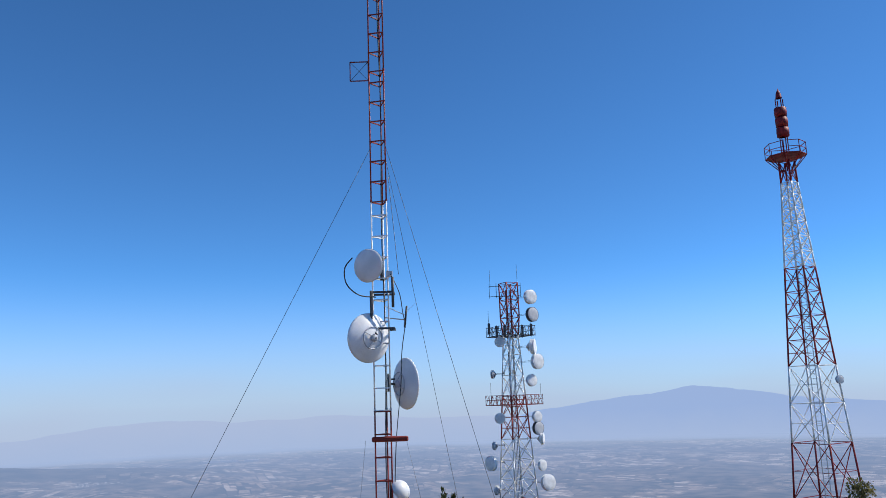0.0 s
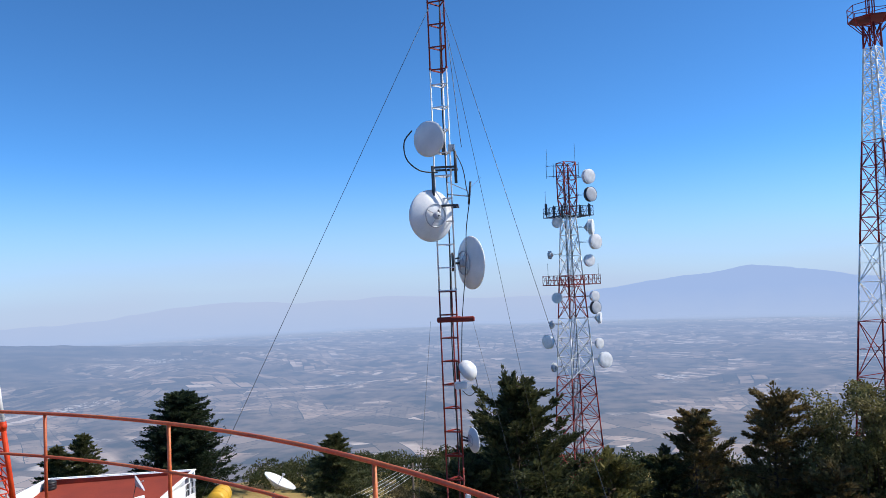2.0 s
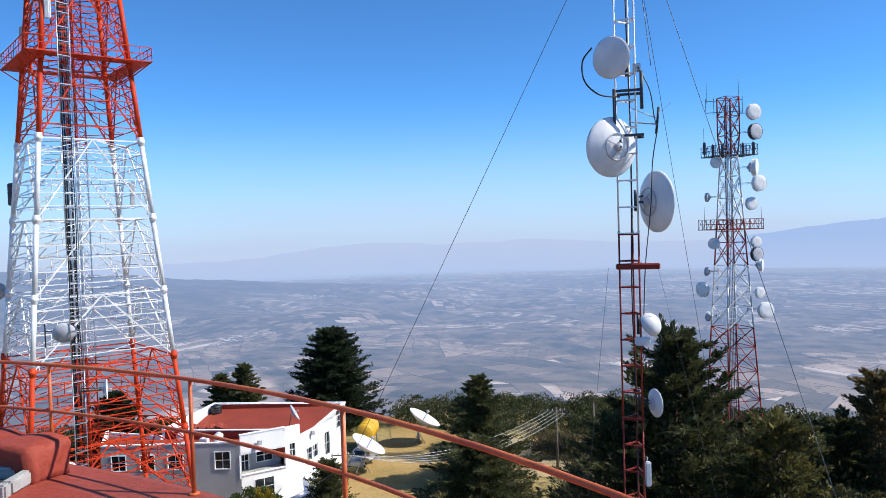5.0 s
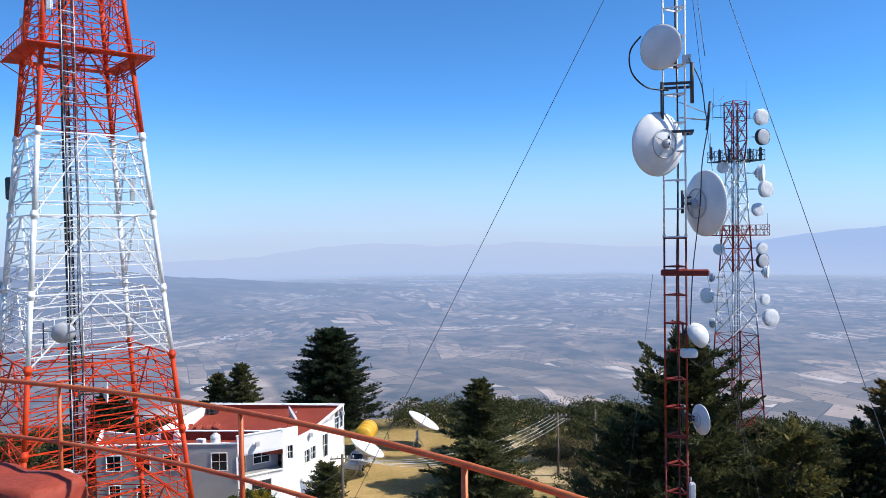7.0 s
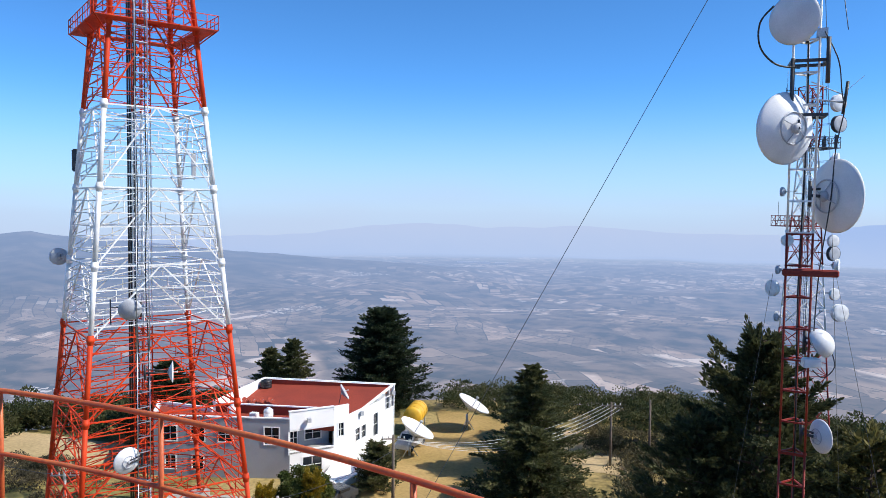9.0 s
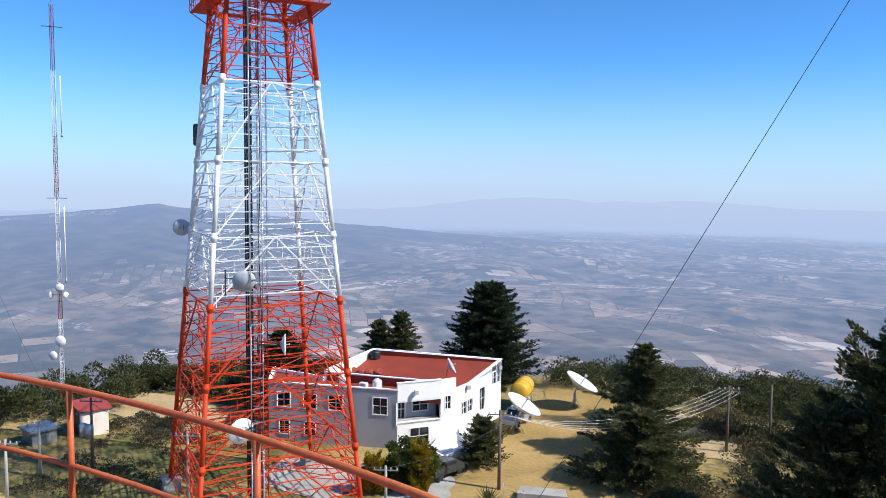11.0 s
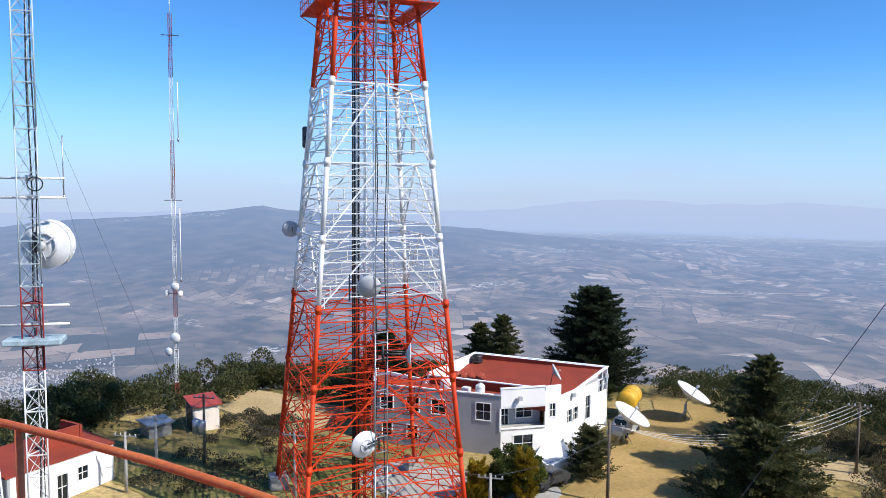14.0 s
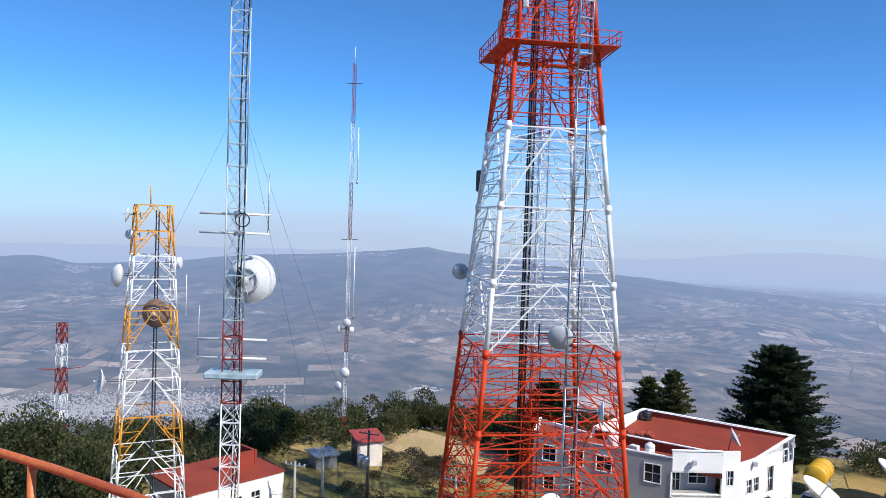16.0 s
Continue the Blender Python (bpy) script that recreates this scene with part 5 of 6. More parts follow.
def main_house():
    h = thing("station_house", (-40, 70, GROUND), "white two-storey station house with flat red roofs", "house")
    A, B, C3, C2, C1, D, E, F = (-48.4, 78.5), (-33.4, 80.9), (-34.3, 71.2), (-35.24, 69.77), (-38.2, 66.45), (-41.4, 65.58), (-50.9, 63.0), (-54.2, 68.0)
    G = (-47.4, 67.6)
    z = GROUND - 0.6
    # long bright side
    wall(h, C3, B, z, -20.9, [(1.2, 2.1, -23.3, -22.0), (2.4, 3.3, -23.3, -22.0), (4.9, 5.9, -23.8, -21.4), (7.6, 8.5, -21.6, -20.3), (8.7, 9.5, -21.6, -20.3)], 0.25, WALLW, end=-19.3)
    wall(h, B, A, z, -19.3, [], 0.25, WALLW)
    wall(h, A, G, z, -19.3, [], 0.25, WALLW)
    wall(h, G, C2, -21.6, -19.5, [], 0.25, ROOFR, "parapet")
    wall(h, C2, C3, z, -19.2, [(0.5, 1.1, -22.2, -20.9)], 0.25, WALLW)
    # grey shaded side, part of its shade put into the stucco colour
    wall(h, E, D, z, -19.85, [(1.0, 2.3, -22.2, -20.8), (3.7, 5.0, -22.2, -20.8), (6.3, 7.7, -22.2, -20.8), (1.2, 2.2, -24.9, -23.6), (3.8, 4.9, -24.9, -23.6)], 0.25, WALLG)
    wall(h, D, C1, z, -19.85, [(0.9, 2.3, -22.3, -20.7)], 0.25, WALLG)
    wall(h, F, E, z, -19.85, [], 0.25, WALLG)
    wall(h, G, F, z, -19.85, [], 0.25, WALLW)
    # balcony front: a deep parapet over a recess
    wall(h, C1, C2, -21.1, -19.2, [], 0.25, WALLW, "parapet")
    wall(h, C1, C2, z, -23.0, [(1.3, 3.2, -25.4, -23.7)], 0.25, WALLW)
    bk1, bk2 = (-39.3, 67.5), (-36.3, 70.8)
    # back of the recess takes the grey with shade in it too
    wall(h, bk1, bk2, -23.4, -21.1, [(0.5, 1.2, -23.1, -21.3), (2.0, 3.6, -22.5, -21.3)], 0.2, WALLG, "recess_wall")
    wall(h, C1, bk1, -23.3, -21.1, [], 0.12, WALLW, "recess_wall")
    slab(h, [C1, C2, bk2, bk1], -23.25, -23.1, CONC, "balcony_floor")
    slab(h, [C1, C2, bk2, bk1], -21.1, -20.95, WALLW, "balcony_ceiling")
    # roofs
    main = slab(h, [(-48.1, 78.25), (-33.7, 80.6), (-34.55, 71.3), (-47.1, 67.85)], -19.80, -19.56, ROOFR)
    for v in main.data.vertices:
        v.co.z -= 0.135 * (80.6 - (v.co.y + h.location.y))
    slab(h, [(-50.7, 63.2), (-41.4, 65.8), (-38.4, 66.7), (-35.5, 69.6), (-47.4, 67.5), (-53.9, 67.9)], -20.5, -20.28, ROOFR)
    for p, q, zc in ((A, B, -19.3), (G, C2, -19.45), (E, D, -19.85), (D, C1, -19.85), (F, E, -19.85), (A, G, -19.3), (C1, C2, -19.2)):
        bm = bmesh.new()
        pv, qv = Vector((*p, zc)) - h.location, Vector((*q, zc)) - h.location
        d = (qv - pv).normalized()
        m = Matrix(((d.x, -d.y, 0), (d.y, d.x, 0), (0, 0, 1)))
        box(bm, (pv + qv) / 2 + m @ Vector((0, 0.10, 0.03)), ((qv - pv).length + 0.1, 0.32, 0.10), m)
        part("coping", bm, WALLW, h)
    bm = bmesh.new()
    bar(bm, Vector((*C3, -20.87)) - h.location + Vector((-0.12, 0, 0)), Vector((*B, -19.27)) - h.location + Vector((-0.12, 0, 0)), 0.15, 4)
    part("coping", bm, WALLW, h)
    # red coated upstand inside the back parapet
    bm = bmesh.new()
    for p, q in ((Vector((-48.2, 78.2, -19.62)), Vector((-33.75, 80.55, -19.5))),):
        d = (q - p).normalized()
        m = Matrix(((d.x, -d.y, 0), (d.y, d.x, 0), (0, 0, 1)))
        box(bm, (p + q) / 2 - h.location + m @ Vector((0, 0.03, -0.1)), ((q - p).length, 0.06, 0.68), m)
    part("upstand", bm, ROOFR, h)
    # small fittings on the walls
    for p in ((-36.9, 67.7, -20.1), (-34.0, 73.4, -20.6), (-33.35, 80.2, -20.0)):
        bm = bmesh.new()
        box(bm, Vector(p) - h.location + Vector((0.15, -0.15, 0)), (0.35, 0.35, 0.4), Matrix.Rotation(0.8, 3, "Z"))
        part("wall_lamp", bm, DISHG, h)
    # porch, terrace wall and steps
    slab(h, [(-35.3, 69.4), (-33.9, 71.2), (-31.0, 67.8), (-31.6, 63.6), (-34.4, 65.4)], z, -24.75, WALLW, "terrace")
    for p, q, zt in (((-34.4, 65.4), (-31.6, 63.6), -24.4), ((-31.6, 63.6), (-31.0, 67.8), -24.2), ((-31.0, 67.8), (-33.2, 72.0), -23.6)):
        wall(h, p, q, z, zt, [], 0.2, WALLW, "terrace_wall")


main_house()


def water_tank(at, r, hgt, label, mt):
    t = thing("water_tank", at, label, "tank")
    bm = bmesh.new()
    lathe(bm, [(0, 0), (r * 0.95, 0), (r, 0.06), (r, hgt * 0.28), (r * 0.97, hgt * 0.30), (r, hgt * 0.32), (r, hgt * 0.6), (r * 0.97, hgt * 0.62), (r, hgt * 0.64), (r, hgt * 0.82), (r * 0.6, hgt * 0.93), (r * 0.4, hgt * 0.95)], Matrix.Identity(4), 20)
    part("body", bm, mt, t)
    bm = bmesh.new()
    lathe(bm, [(r * 0.42, hgt * 0.94), (r * 0.42, hgt), (0, hgt * 1.01)], Matrix.Identity(4), 16)
    part("lid", bm, mt, t)


water_tank((-40.5, 66.5, -20.28), 0.45, 1.3, "white plastic water tank on the red roof", DISHW)
water_tank((-44.2, 66.2, -20.28), 0.55, 1.3, "white plastic water tank on the red roof", DISHW)
water_tank((-47.3, 77.3, -20.02), 0.6, 0.95, "black plastic water tank on the roof corner", BLACK)
dish((-35.7, 72.6, -18.55), (0.78, 0.37, 0.49), 1.7, "open", label="grey satellite dish on the red roof", material=DISHG, arm=(-36.2, 72.4, -20.6))
for _x, _y in ((-46.74, 72.19), (-45.99, 72.52), (-45.12, 72.89), (-44.31, 73.24)):
    dish((_x, _y, -20.3), (0.62, -0.1, 0.6), 0.85, "open", label="small dull red satellite dish on the red roof", material=ROOFR, arm=(_x - 0.2, _y, -20.95))
bm = bmesh.new()
box(bm, (0, 0, 0.28), (0.8, 0.6, 0.56))
bmesh.ops.bevel(bm, geom=bm.edges[:], offset=0.05, segments=2, affect="EDGES")
_t = thing("air_conditioner", (-42.3, 66.9, -20.28), "white air conditioning unit on the red roof", "machine")
part("case", bm, DISHW, _t)


def ground_dish(at, normal, dia, label):
    t = dish(at, normal, dia, "open", "satellite_dish", label, arm=Vector(at) - Vector(normal).normalized() * 0.25 * dia)
    bm = bmesh.new()
    base = Vector((0, 0, GROUND - 0.2 - at[2]))
    q = -Vector(normal).normalized() * 0.25 * dia
    bar(bm, q + Vector((0, 0, 0.1)), Vector((q.x, q.y, base.z)), 0.14, 8)
    for k in range(3):
        a = k * 2.1
        bar(bm, Vector((q.x, q.y, base.z * 0.5)), Vector((q.x + 0.9 * math.cos(a), q.y + 0.9 * math.sin(a), base.z)), 0.05, 6)
    part("pedestal", bm, GALV, t)


ground_dish((-26.5, 87.6, -22.9), (0.49, 0.13, 0.86), 3.9, "large white satellite dish tilted skyward on the lawn")
ground_dish((-29.5, 76.8, -23.1), (0.49, 0.13, 0.86), 3.8, "large white satellite dish beside the house")


def fuel_tank():
    t = thing("storage_tank", (-32.5, 85.2, GROUND - 0.1), "yellow cylindrical storage tank on a metal cradle", "tank")
    m = Matrix.Translation((0, 0, 1.95)) @ Matrix.Rotation(radians(8), 4, "Z") @ Matrix.Rotation(radians(90), 4, "X")
    bm = bmesh.new()
    lathe(bm, [(0, -2.0), (0.5, -1.95), (0.95, -1.85), (1.08, -1.7), (1.08, 1.7), (0.95, 1.85), (0.5, 1.95), (0, 2.0)], m, 28)
    part("shell", bm, TANKY, t)
    for k in (-1.2, 0, 1.2):
        bm = bmesh.new()
        lathe(bm, [(1.085, k - 0.05), (1.11, k - 0.05), (1.11, k + 0.05), (1.085, k + 0.05)], m, 28)
        part("band", bm, TANKY, t)
    for x in (-0.8, 0.8):
        for y in (-1.4, 1.4):
            bm = bmesh.new()
            p = Matrix.Rotation(radians(8), 3, "Z") @ Vector((x, y, 0))
            bar(bm, p, p + Vector((0, 0, 1.6)), 0.08, 6)
            part("leg", bm, GALV, t)


fuel_tank()


def vehicle(at, turn, length, width, height, mt, label, cab=0.5):
    """A parked car: body with cabin, windows, wheels and lamps."""
    t = thing("parked_car", at, label, "car")
    t.rotation_euler = (0, 0, turn)
    bm = bmesh.new()
    hl, hw = length / 2, width / 2
    prof = [(-hl, 0.35), (-hl, 0.85), (-hl * 0.55, 0.95), (-hl * 0.3, height), (hl * 0.45, height), (hl * 0.8, 0.98), (hl, 0.85), (hl, 0.35)]
    lo = [bm.verts.new((x, -hw * (0.86 if z > 1 else 1), z)) for x, z in prof]
    hi = [bm.verts.new((x, hw * (0.86 if z > 1 else 1), z)) for x, z in prof]
    n = len(prof)
    for k in range(n):
        bm.faces.new((lo[k], lo[(k + 1) % n], hi[(k + 1) % n], hi[k]))
    bm.faces.new(lo[::-1])
    bm.faces.new(hi)
    bmesh.ops.bevel(bm, geom=bm.edges[:], offset=0.06, segments=2, affect="EDGES")
    body = part("body", bm, mt, t)
    for s in (-1, 1):
        bm = bmesh.new()
        box(bm, (hl * 0.08, s * hw * 0.93, (height + 1.0) / 2 - 0.02), (length * 0.34, 0.04, (height - 1.0) * 0.62))
        part("side_window", bm, GLASS, body)
        for x in (-0.62, 0.62):
            bm = bmesh.new()
            lathe(bm, [(0, -0.1), (0.26, -0.1), (0.32, -0.06), (0.32, 0.06), (0.26, 0.1), (0, 0.1)], Matrix.Translation((x * hl, s * hw * 0.92, 0.32)) @ Matrix.Rotation(radians(90), 4, "X"), 16)
            wheel = part("wheel", bm, RUBBER, t)
    bm = bmesh.new()
    box(bm, (-hl * 0.43, 0, (height + 0.95) / 2), (0.05, width * 0.7, (height - 0.95) * 0.8), Matrix.Rotation(0.55, 3, "Y"))
    part("windscreen", bm, GLASS, body)


vehicle((-31.0, 61.9, GROUND + 0.1), 1.25, 3.7, 1.6, 1.4, CARP, "dark car parked beside the hedge")
vehicle((-30.6, 78.6, GROUND + 0.05), 1.5, 4.6, 1.8, 1.7, CARL, "silver van parked under the dish")


def hut():
    h = thing("block_hut", (-66.3, 54.6, GROUND - 0.4), "tall pale block hut with a red tin roof", "hut")
    p = [(-65.85, 53.4), (-64.75, 55.8), (-67.2, 56.9), (-68.3, 54.5)]
    pale = mat("pale_render", (0.80, 0.72, 0.63), 0.9, 0, 0.08, 0.6, 0.2, (0.68, 0.60, 0.52), 0.3, 20)
    wall(h, p[0], p[1], GROUND - 0.5, -22.55, [], 0.2, pale)
    wall(h, p[1], p[2], GROUND - 0.5, -22.55, [], 0.2, pale)
    wall(h, p[2], p[3], GROUND - 0.5, -22.55, [], 0.2, pale)
    # this wall takes the dark colour, the other three the pale one
    wall(h, p[3], p[0], GROUND - 0.5, -22.55, [], 0.2, DARK)
    bm = bmesh.new()
    vs = []
    for k, (x, y) in enumerate(((-65.55, 53.15), (-64.45, 56.0), (-67.4, 57.2), (-68.5, 54.3))):
        z = -22.57 if k < 2 else -22.12
        vs.append(Vector((x, y, z)) - h.location)
    lo = [bm.verts.new(v) for v in vs]
    hi = [bm.verts.new(v + Vector((0, 0, 0.12))) for v in vs]
    bm.faces.new(lo[::-1])
    bm.faces.new(hi)
    for k in range(4):
        bm.faces.new((lo[k], lo[(k + 1) % 4], hi[(k + 1) % 4], hi[k]))
    part("roof", bm, mat("red_tin", (0.42, 0.07, 0.05), 0.5, 0.1, 0.15, 1.5, 0.2, (0.32, 0.05, 0.04)), h)
    s = thing("tin_shed", (-68.4, 50.9, GROUND - 0.3), "grey corrugated tin shed with a patched roof", "shed")
    q = [(-67.5, 49.6), (-66.9, 51.7), (-69.2, 52.4), (-69.9, 50.2)]
    for k in range(4):
        wall(s, q[k], q[(k + 1) % 4], GROUND - 0.4, -23.75, [], 0.08, METAL)
    slab(s, [(-67.2, 49.3), (-66.6, 51.9), (-69.4, 52.7), (-70.2, 50.0)], -23.75, -23.63, METAL)
    for k in range(5):
        bm = bmesh.new()
        box(bm, (-0.9 + 0.5 * k, -0.3 + 0.25 * (k % 2), 1.78), (0.7, 1.1, 0.05), Matrix.Rotation(0.3 * k, 3, "Z"))
        part("roof_sheet", bm, CARL if k % 2 else DARK, s)


hut()


def low_house():
    h = thing("low_house", (-64, 38, GROUND - 0.4), "low white house with a flat red roof", "house")
    P, Q, R2, S = (-61.3, 33.2), (-61.9, 42.2), (-68.6, 42.6), (-68.0, 33.0)
    wall(h, P, Q, GROUND - 0.5, -22.2, [(3.9, 4.8, -25.4, -23.3), (5.7, 6.6, -24.3, -23.2)], 0.2, WALLW)
    wall(h, Q, R2, GROUND - 0.5, -22.2, [], 0.2, WALLW)
    wall(h, R2, S, GROUND - 0.5, -22.2, [], 0.2, WALLW)
    # side away from the sun, its shade put into the grey
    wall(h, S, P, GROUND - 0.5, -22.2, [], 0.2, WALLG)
    slab(h, [(-61.2, 33.0), (-61.8, 42.3), (-68.8, 42.8), (-68.2, 32.8)], -22.2, -22.05, ROOFR)
    bm = bmesh.new()
    box(bm, Vector((-64.8, 39.3, -21.45)) - h.location, (0.25, 3.4, 1.3), Matrix.Rotation(0.1, 3, "Z"))
    box(bm, Vector((-66.1, 41.0, -21.45)) - h.location, (2.6, 0.25, 1.3), Matrix.Rotation(0.1, 3, "Z"))
    part("roof_parapet", bm, ROOFR, h)


low_house()


# ---- poles and wires ----
def utility_pole(x, y, z0, z1, label, arms=1, mt=None, turn=0.4):
    t = thing("utility_pole", (x, y, z0), label, "pole")
    bm = bmesh.new()
    bar(bm, (0, 0, 0), (0, 0, z1 - z0), 0.15, 8, r2=0.10)
    part("shaft", bm, mt or WOOD, t)
    for k in range(arms):
        bm = bmesh.new()
        zz = z1 - z0 - 0.35 - 0.9 * k
        d = Vector((math.cos(turn), math.sin(turn), 0))
        bar(bm, d * -1.0 + Vector((0, 0, zz)), d * 1.0 + Vector((0, 0, zz)), 0.055)
        arm = part("crossarm", bm, GALV if mt else WOOD, t)
        for s in (-0.9, -0.4, 0.4, 0.9):
            bm = bmesh.new()
            lathe(bm, [(0.05, 0), (0.07, 0.05), (0.04, 0.1), (0.06, 0.15), (0, 0.2)], Matrix.Translation(d * s + Vector((0, 0, zz + 0.05))), 8)
            part("insulator", bm, DISHG, arm)
    return t


utility_pole(-25.8, 61.7, GROUND - 0.3, -18.7, "dark wooden utility pole standing by the lawn", 1)
utility_pole(-9.9, 80.0, GROUND - 0.5, -18.9, "grey wooden utility pole in the scrub", 1)
utility_pole(-6.3, 82.6, GROUND - 0.5, -19.0, "grey wooden utility pole in the scrub", 0)
utility_pole(-58.7, 41.2, GROUND - 0.3, -20.3, "pale concrete utility pole beside the low house", 1, CONC)
utility_pole(-60.6, 45.4, GROUND - 0.3, -20.3, "pale concrete utility pole with wires", 1, CONC)
utility_pole(-58.2, 48.6, GROUND - 0.3, -18.8, "utility pole carrying a grey transformer", 1)
utility_pole(-45.6, 47.0, GROUND - 0.3, -19.3, "white concrete pole beside the tower foot", 1, CONC)
utility_pole(-32.5, 54.6, GROUND - 0.3, -22.2, "short pale pole with a cross arm by the hedge", 1, CONC)
_t = thing("transformer", (-58.2, 48.3, -21.6), "grey pole-mounted transformer pair", "transformer")
for _s in (-0.35, 0.35):
    bm = bmesh.new()
    lathe(bm, [(0, -0.6), (0.34, -0.58), (0.36, 0.5), (0.2, 0.62), (0, 0.64)], Matrix.Translation((_s, -0.25, 0)), 16)
    part("drum", bm, METAL, _t)
for _k in range(5):
    guy((-25.5 + 0.3 * _k, 61.6, -19.0 - 0.02 * _k), (-10.8 + 0.45 * _k, 80.0, -19.3 - 0.05 * _k), "pale power line sagging between the poles", 1.6 + 0.15 * _k, 0.016, "power_line", LINE)
for _a, _b in (((-58.7, 41.2, -20.6), (-60.6, 45.4, -20.6)), ((-60.6, 45.4, -20.6), (-58.2, 48.6, -19.2)), ((-60.6, 45.4, -20.8), (-68, 51, -23)), ((-58.2, 48.6, -19.3), (-45.6, 47.0, -19.6)), ((-45.6, 47.0, -19.6), (-32.5, 54.6, -22.4)), ((-32.5, 54.6, -22.4), (-25.8, 61.7, -20.0)), ((-58.7, 41.2, -20.8), (-58.2, 48.6, -19.4))):
    guy(_a, _b, "electric wire strung between utility poles", 0.5, 0.02, "power_line")


# ---- paving, lawn and yard ----
def sheet(name, pts, lift, material, label, category, n=10):
    """A patch of ground that follows the hilltop inside a four-cornered outline, with a ragged edge."""
    vs, fs = [], []
    a, b, c, d = [Vector((*p, 0)) for p in pts]
    for i in range(n + 1):
        for j in range(n + 1):
            s, t = i / n, j / n
            p = a.lerp(b, s).lerp(d.lerp(c, s), t)
            if i in (0, n) or j in (0, n):
                p += Vector((noise.noise(p * 0.6), noise.noise(p * 0.6 + Vector((9, 0, 0))), 0)) * 0.7
            vs.append((p.x, p.y, hill(p.x, p.y) + lift))
    for i in range(n):
        for j in range(n):
            k = i * (n + 1) + j
            fs.append((k, k + 1, k + n + 2, k + n + 1))
    return tagged(raw(name, vs, fs, material), label, category, kind="structure")


GRASS = mat("dry_lawn", (0.42, 0.285, 0.115), 0.95, 0, 0.14, 0.18, 0.3, (0.32, 0.225, 0.085), 0.1, 3.0)
GREEN = mat("green_lawn", (0.13, 0.13, 0.042), 0.95, 0, 0.18, 0.25, 0.3, (0.31, 0.245, 0.09), 0.1, 3.0)
SAND = mat("bare_earth", (0.48, 0.36, 0.20), 0.95, 0, 0.15, 0.2, 0.3, (0.38, 0.29, 0.15), 0.1, 3.0)
sheet("lawn", [(-29.5, 58.0), (-16.0, 58.0), (-20.5, 88.0), (-32.0, 88.5)], 0.05, GRASS, "dry golden lawn between the house and trees", "lawn", 16)
sheet("lawn_far", [(-29.5, 86.5), (-22.0, 85.5), (-22.0, 93.0), (-33.0, 94.0)], 0.08, GRASS, "dry golden strip of lawn at the far end", "lawn", 10)
sheet("path", [(-13.0, 78.0), (-7.5, 77.0), (-11.5, 91.0), (-17.0, 91.0)], 0.06, SAND, "patch of bare sandy earth in the scrub", "ground", 8)
sheet("pavement", [(-46.0, 54.0), (-37.0, 53.0), (-36.5, 61.5), (-46.0, 60.0)], 0.07, CONC, "grey concrete yard under the tower", "pavement", 8)
sheet("driveway", [(-33.5, 55.0), (-28.2, 57.0), (-30.2, 62.5), (-33.0, 62.0)], 0.09, CONC, "grey concrete drive beside the hedge", "pavement", 6)
sheet("yard_grass", [(-62.0, 42.0), (-47.0, 40.0), (-46.0, 58.0), (-64.0, 62.0)], 0.05, GREEN, "patchy green yard with shadows of the tower", "lawn", 14)
sheet("rear_clearing", [(-70.0, 60.0), (-57.0, 60.0), (-58.0, 69.0), (-73.0, 68.0)], 0.06, SAND, "pale grassy clearing behind the hut", "lawn", 8)
for _k, (_x, _y) in enumerate(((BT_C[0] + a * BT_U[0] * 5.95 - b * BT_U[1] * 5.95, BT_C[1] + a * BT_U[1] * 5.95 + b * BT_U[0] * 5.95) for a, b in ((-1, -1), (1, -1), (1, 1), (-1, 1)))):
    bm = bmesh.new()
    box(bm, (_x, _y, GROUND + 0.2), (1.5, 1.5, 1.2), Matrix.Rotation(0.95, 3, "Z"))
    bmesh.ops.bevel(bm, geom=bm.edges[:], offset=0.06, segments=1, affect="EDGES")
    tagged(part("footing", bm, CONC), "grey concrete footing under a tower leg", "footing", "tower footings")


def fence():
    t = thing("wire_fence", (-24.6, 59.6, GROUND), "low grey wire fence at the lawn edge", "fence")
    prev = None
    for k in range(6):
        p = Vector((1.9 * k, -0.5 * k, -0.1))
        bm = bmesh.new()
        bar(bm, p, p + Vector((0, 0, 1.5)), 0.035, 6)
        part("post", bm, GALV, t)
        if prev is not None:
            bm = bmesh.new()
            for h in (0.3, 0.7, 1.1, 1.45):
                bar(bm, prev + Vector((0, 0, h)), p + Vector((0, 0, h)), 0.012)
            tagged(part("wires", bm, GALV, t), kind="stuff")
        prev = p


fence()


# ---- trees ----
def blades(centres, dirs, length, width, rng):
    """Leaf sprays as pointed, folded slips: arrays of places and ways."""
    n = len(centres)
    d = dirs / np.linalg.norm(dirs, axis=1)[:, None]
    side = np.cross(d, rng.normal(size=(n, 3)))
    side /= np.linalg.norm(side, axis=1)[:, None] + 1e-9
    L = (length * rng.uniform(0.6, 1.4, n))[:, None]
    w = (width * rng.uniform(0.7, 1.3, n))[:, None]
    a = centres
    b = centres + d * L * 0.45 + side * w
    c = centres + d * L
    e = centres + d * L * 0.45 - side * w
    v = np.stack([a, b, c, e], 1).reshape(-1, 3)
    f = np.arange(4 * n).reshape(-1, 4)
    return v, f


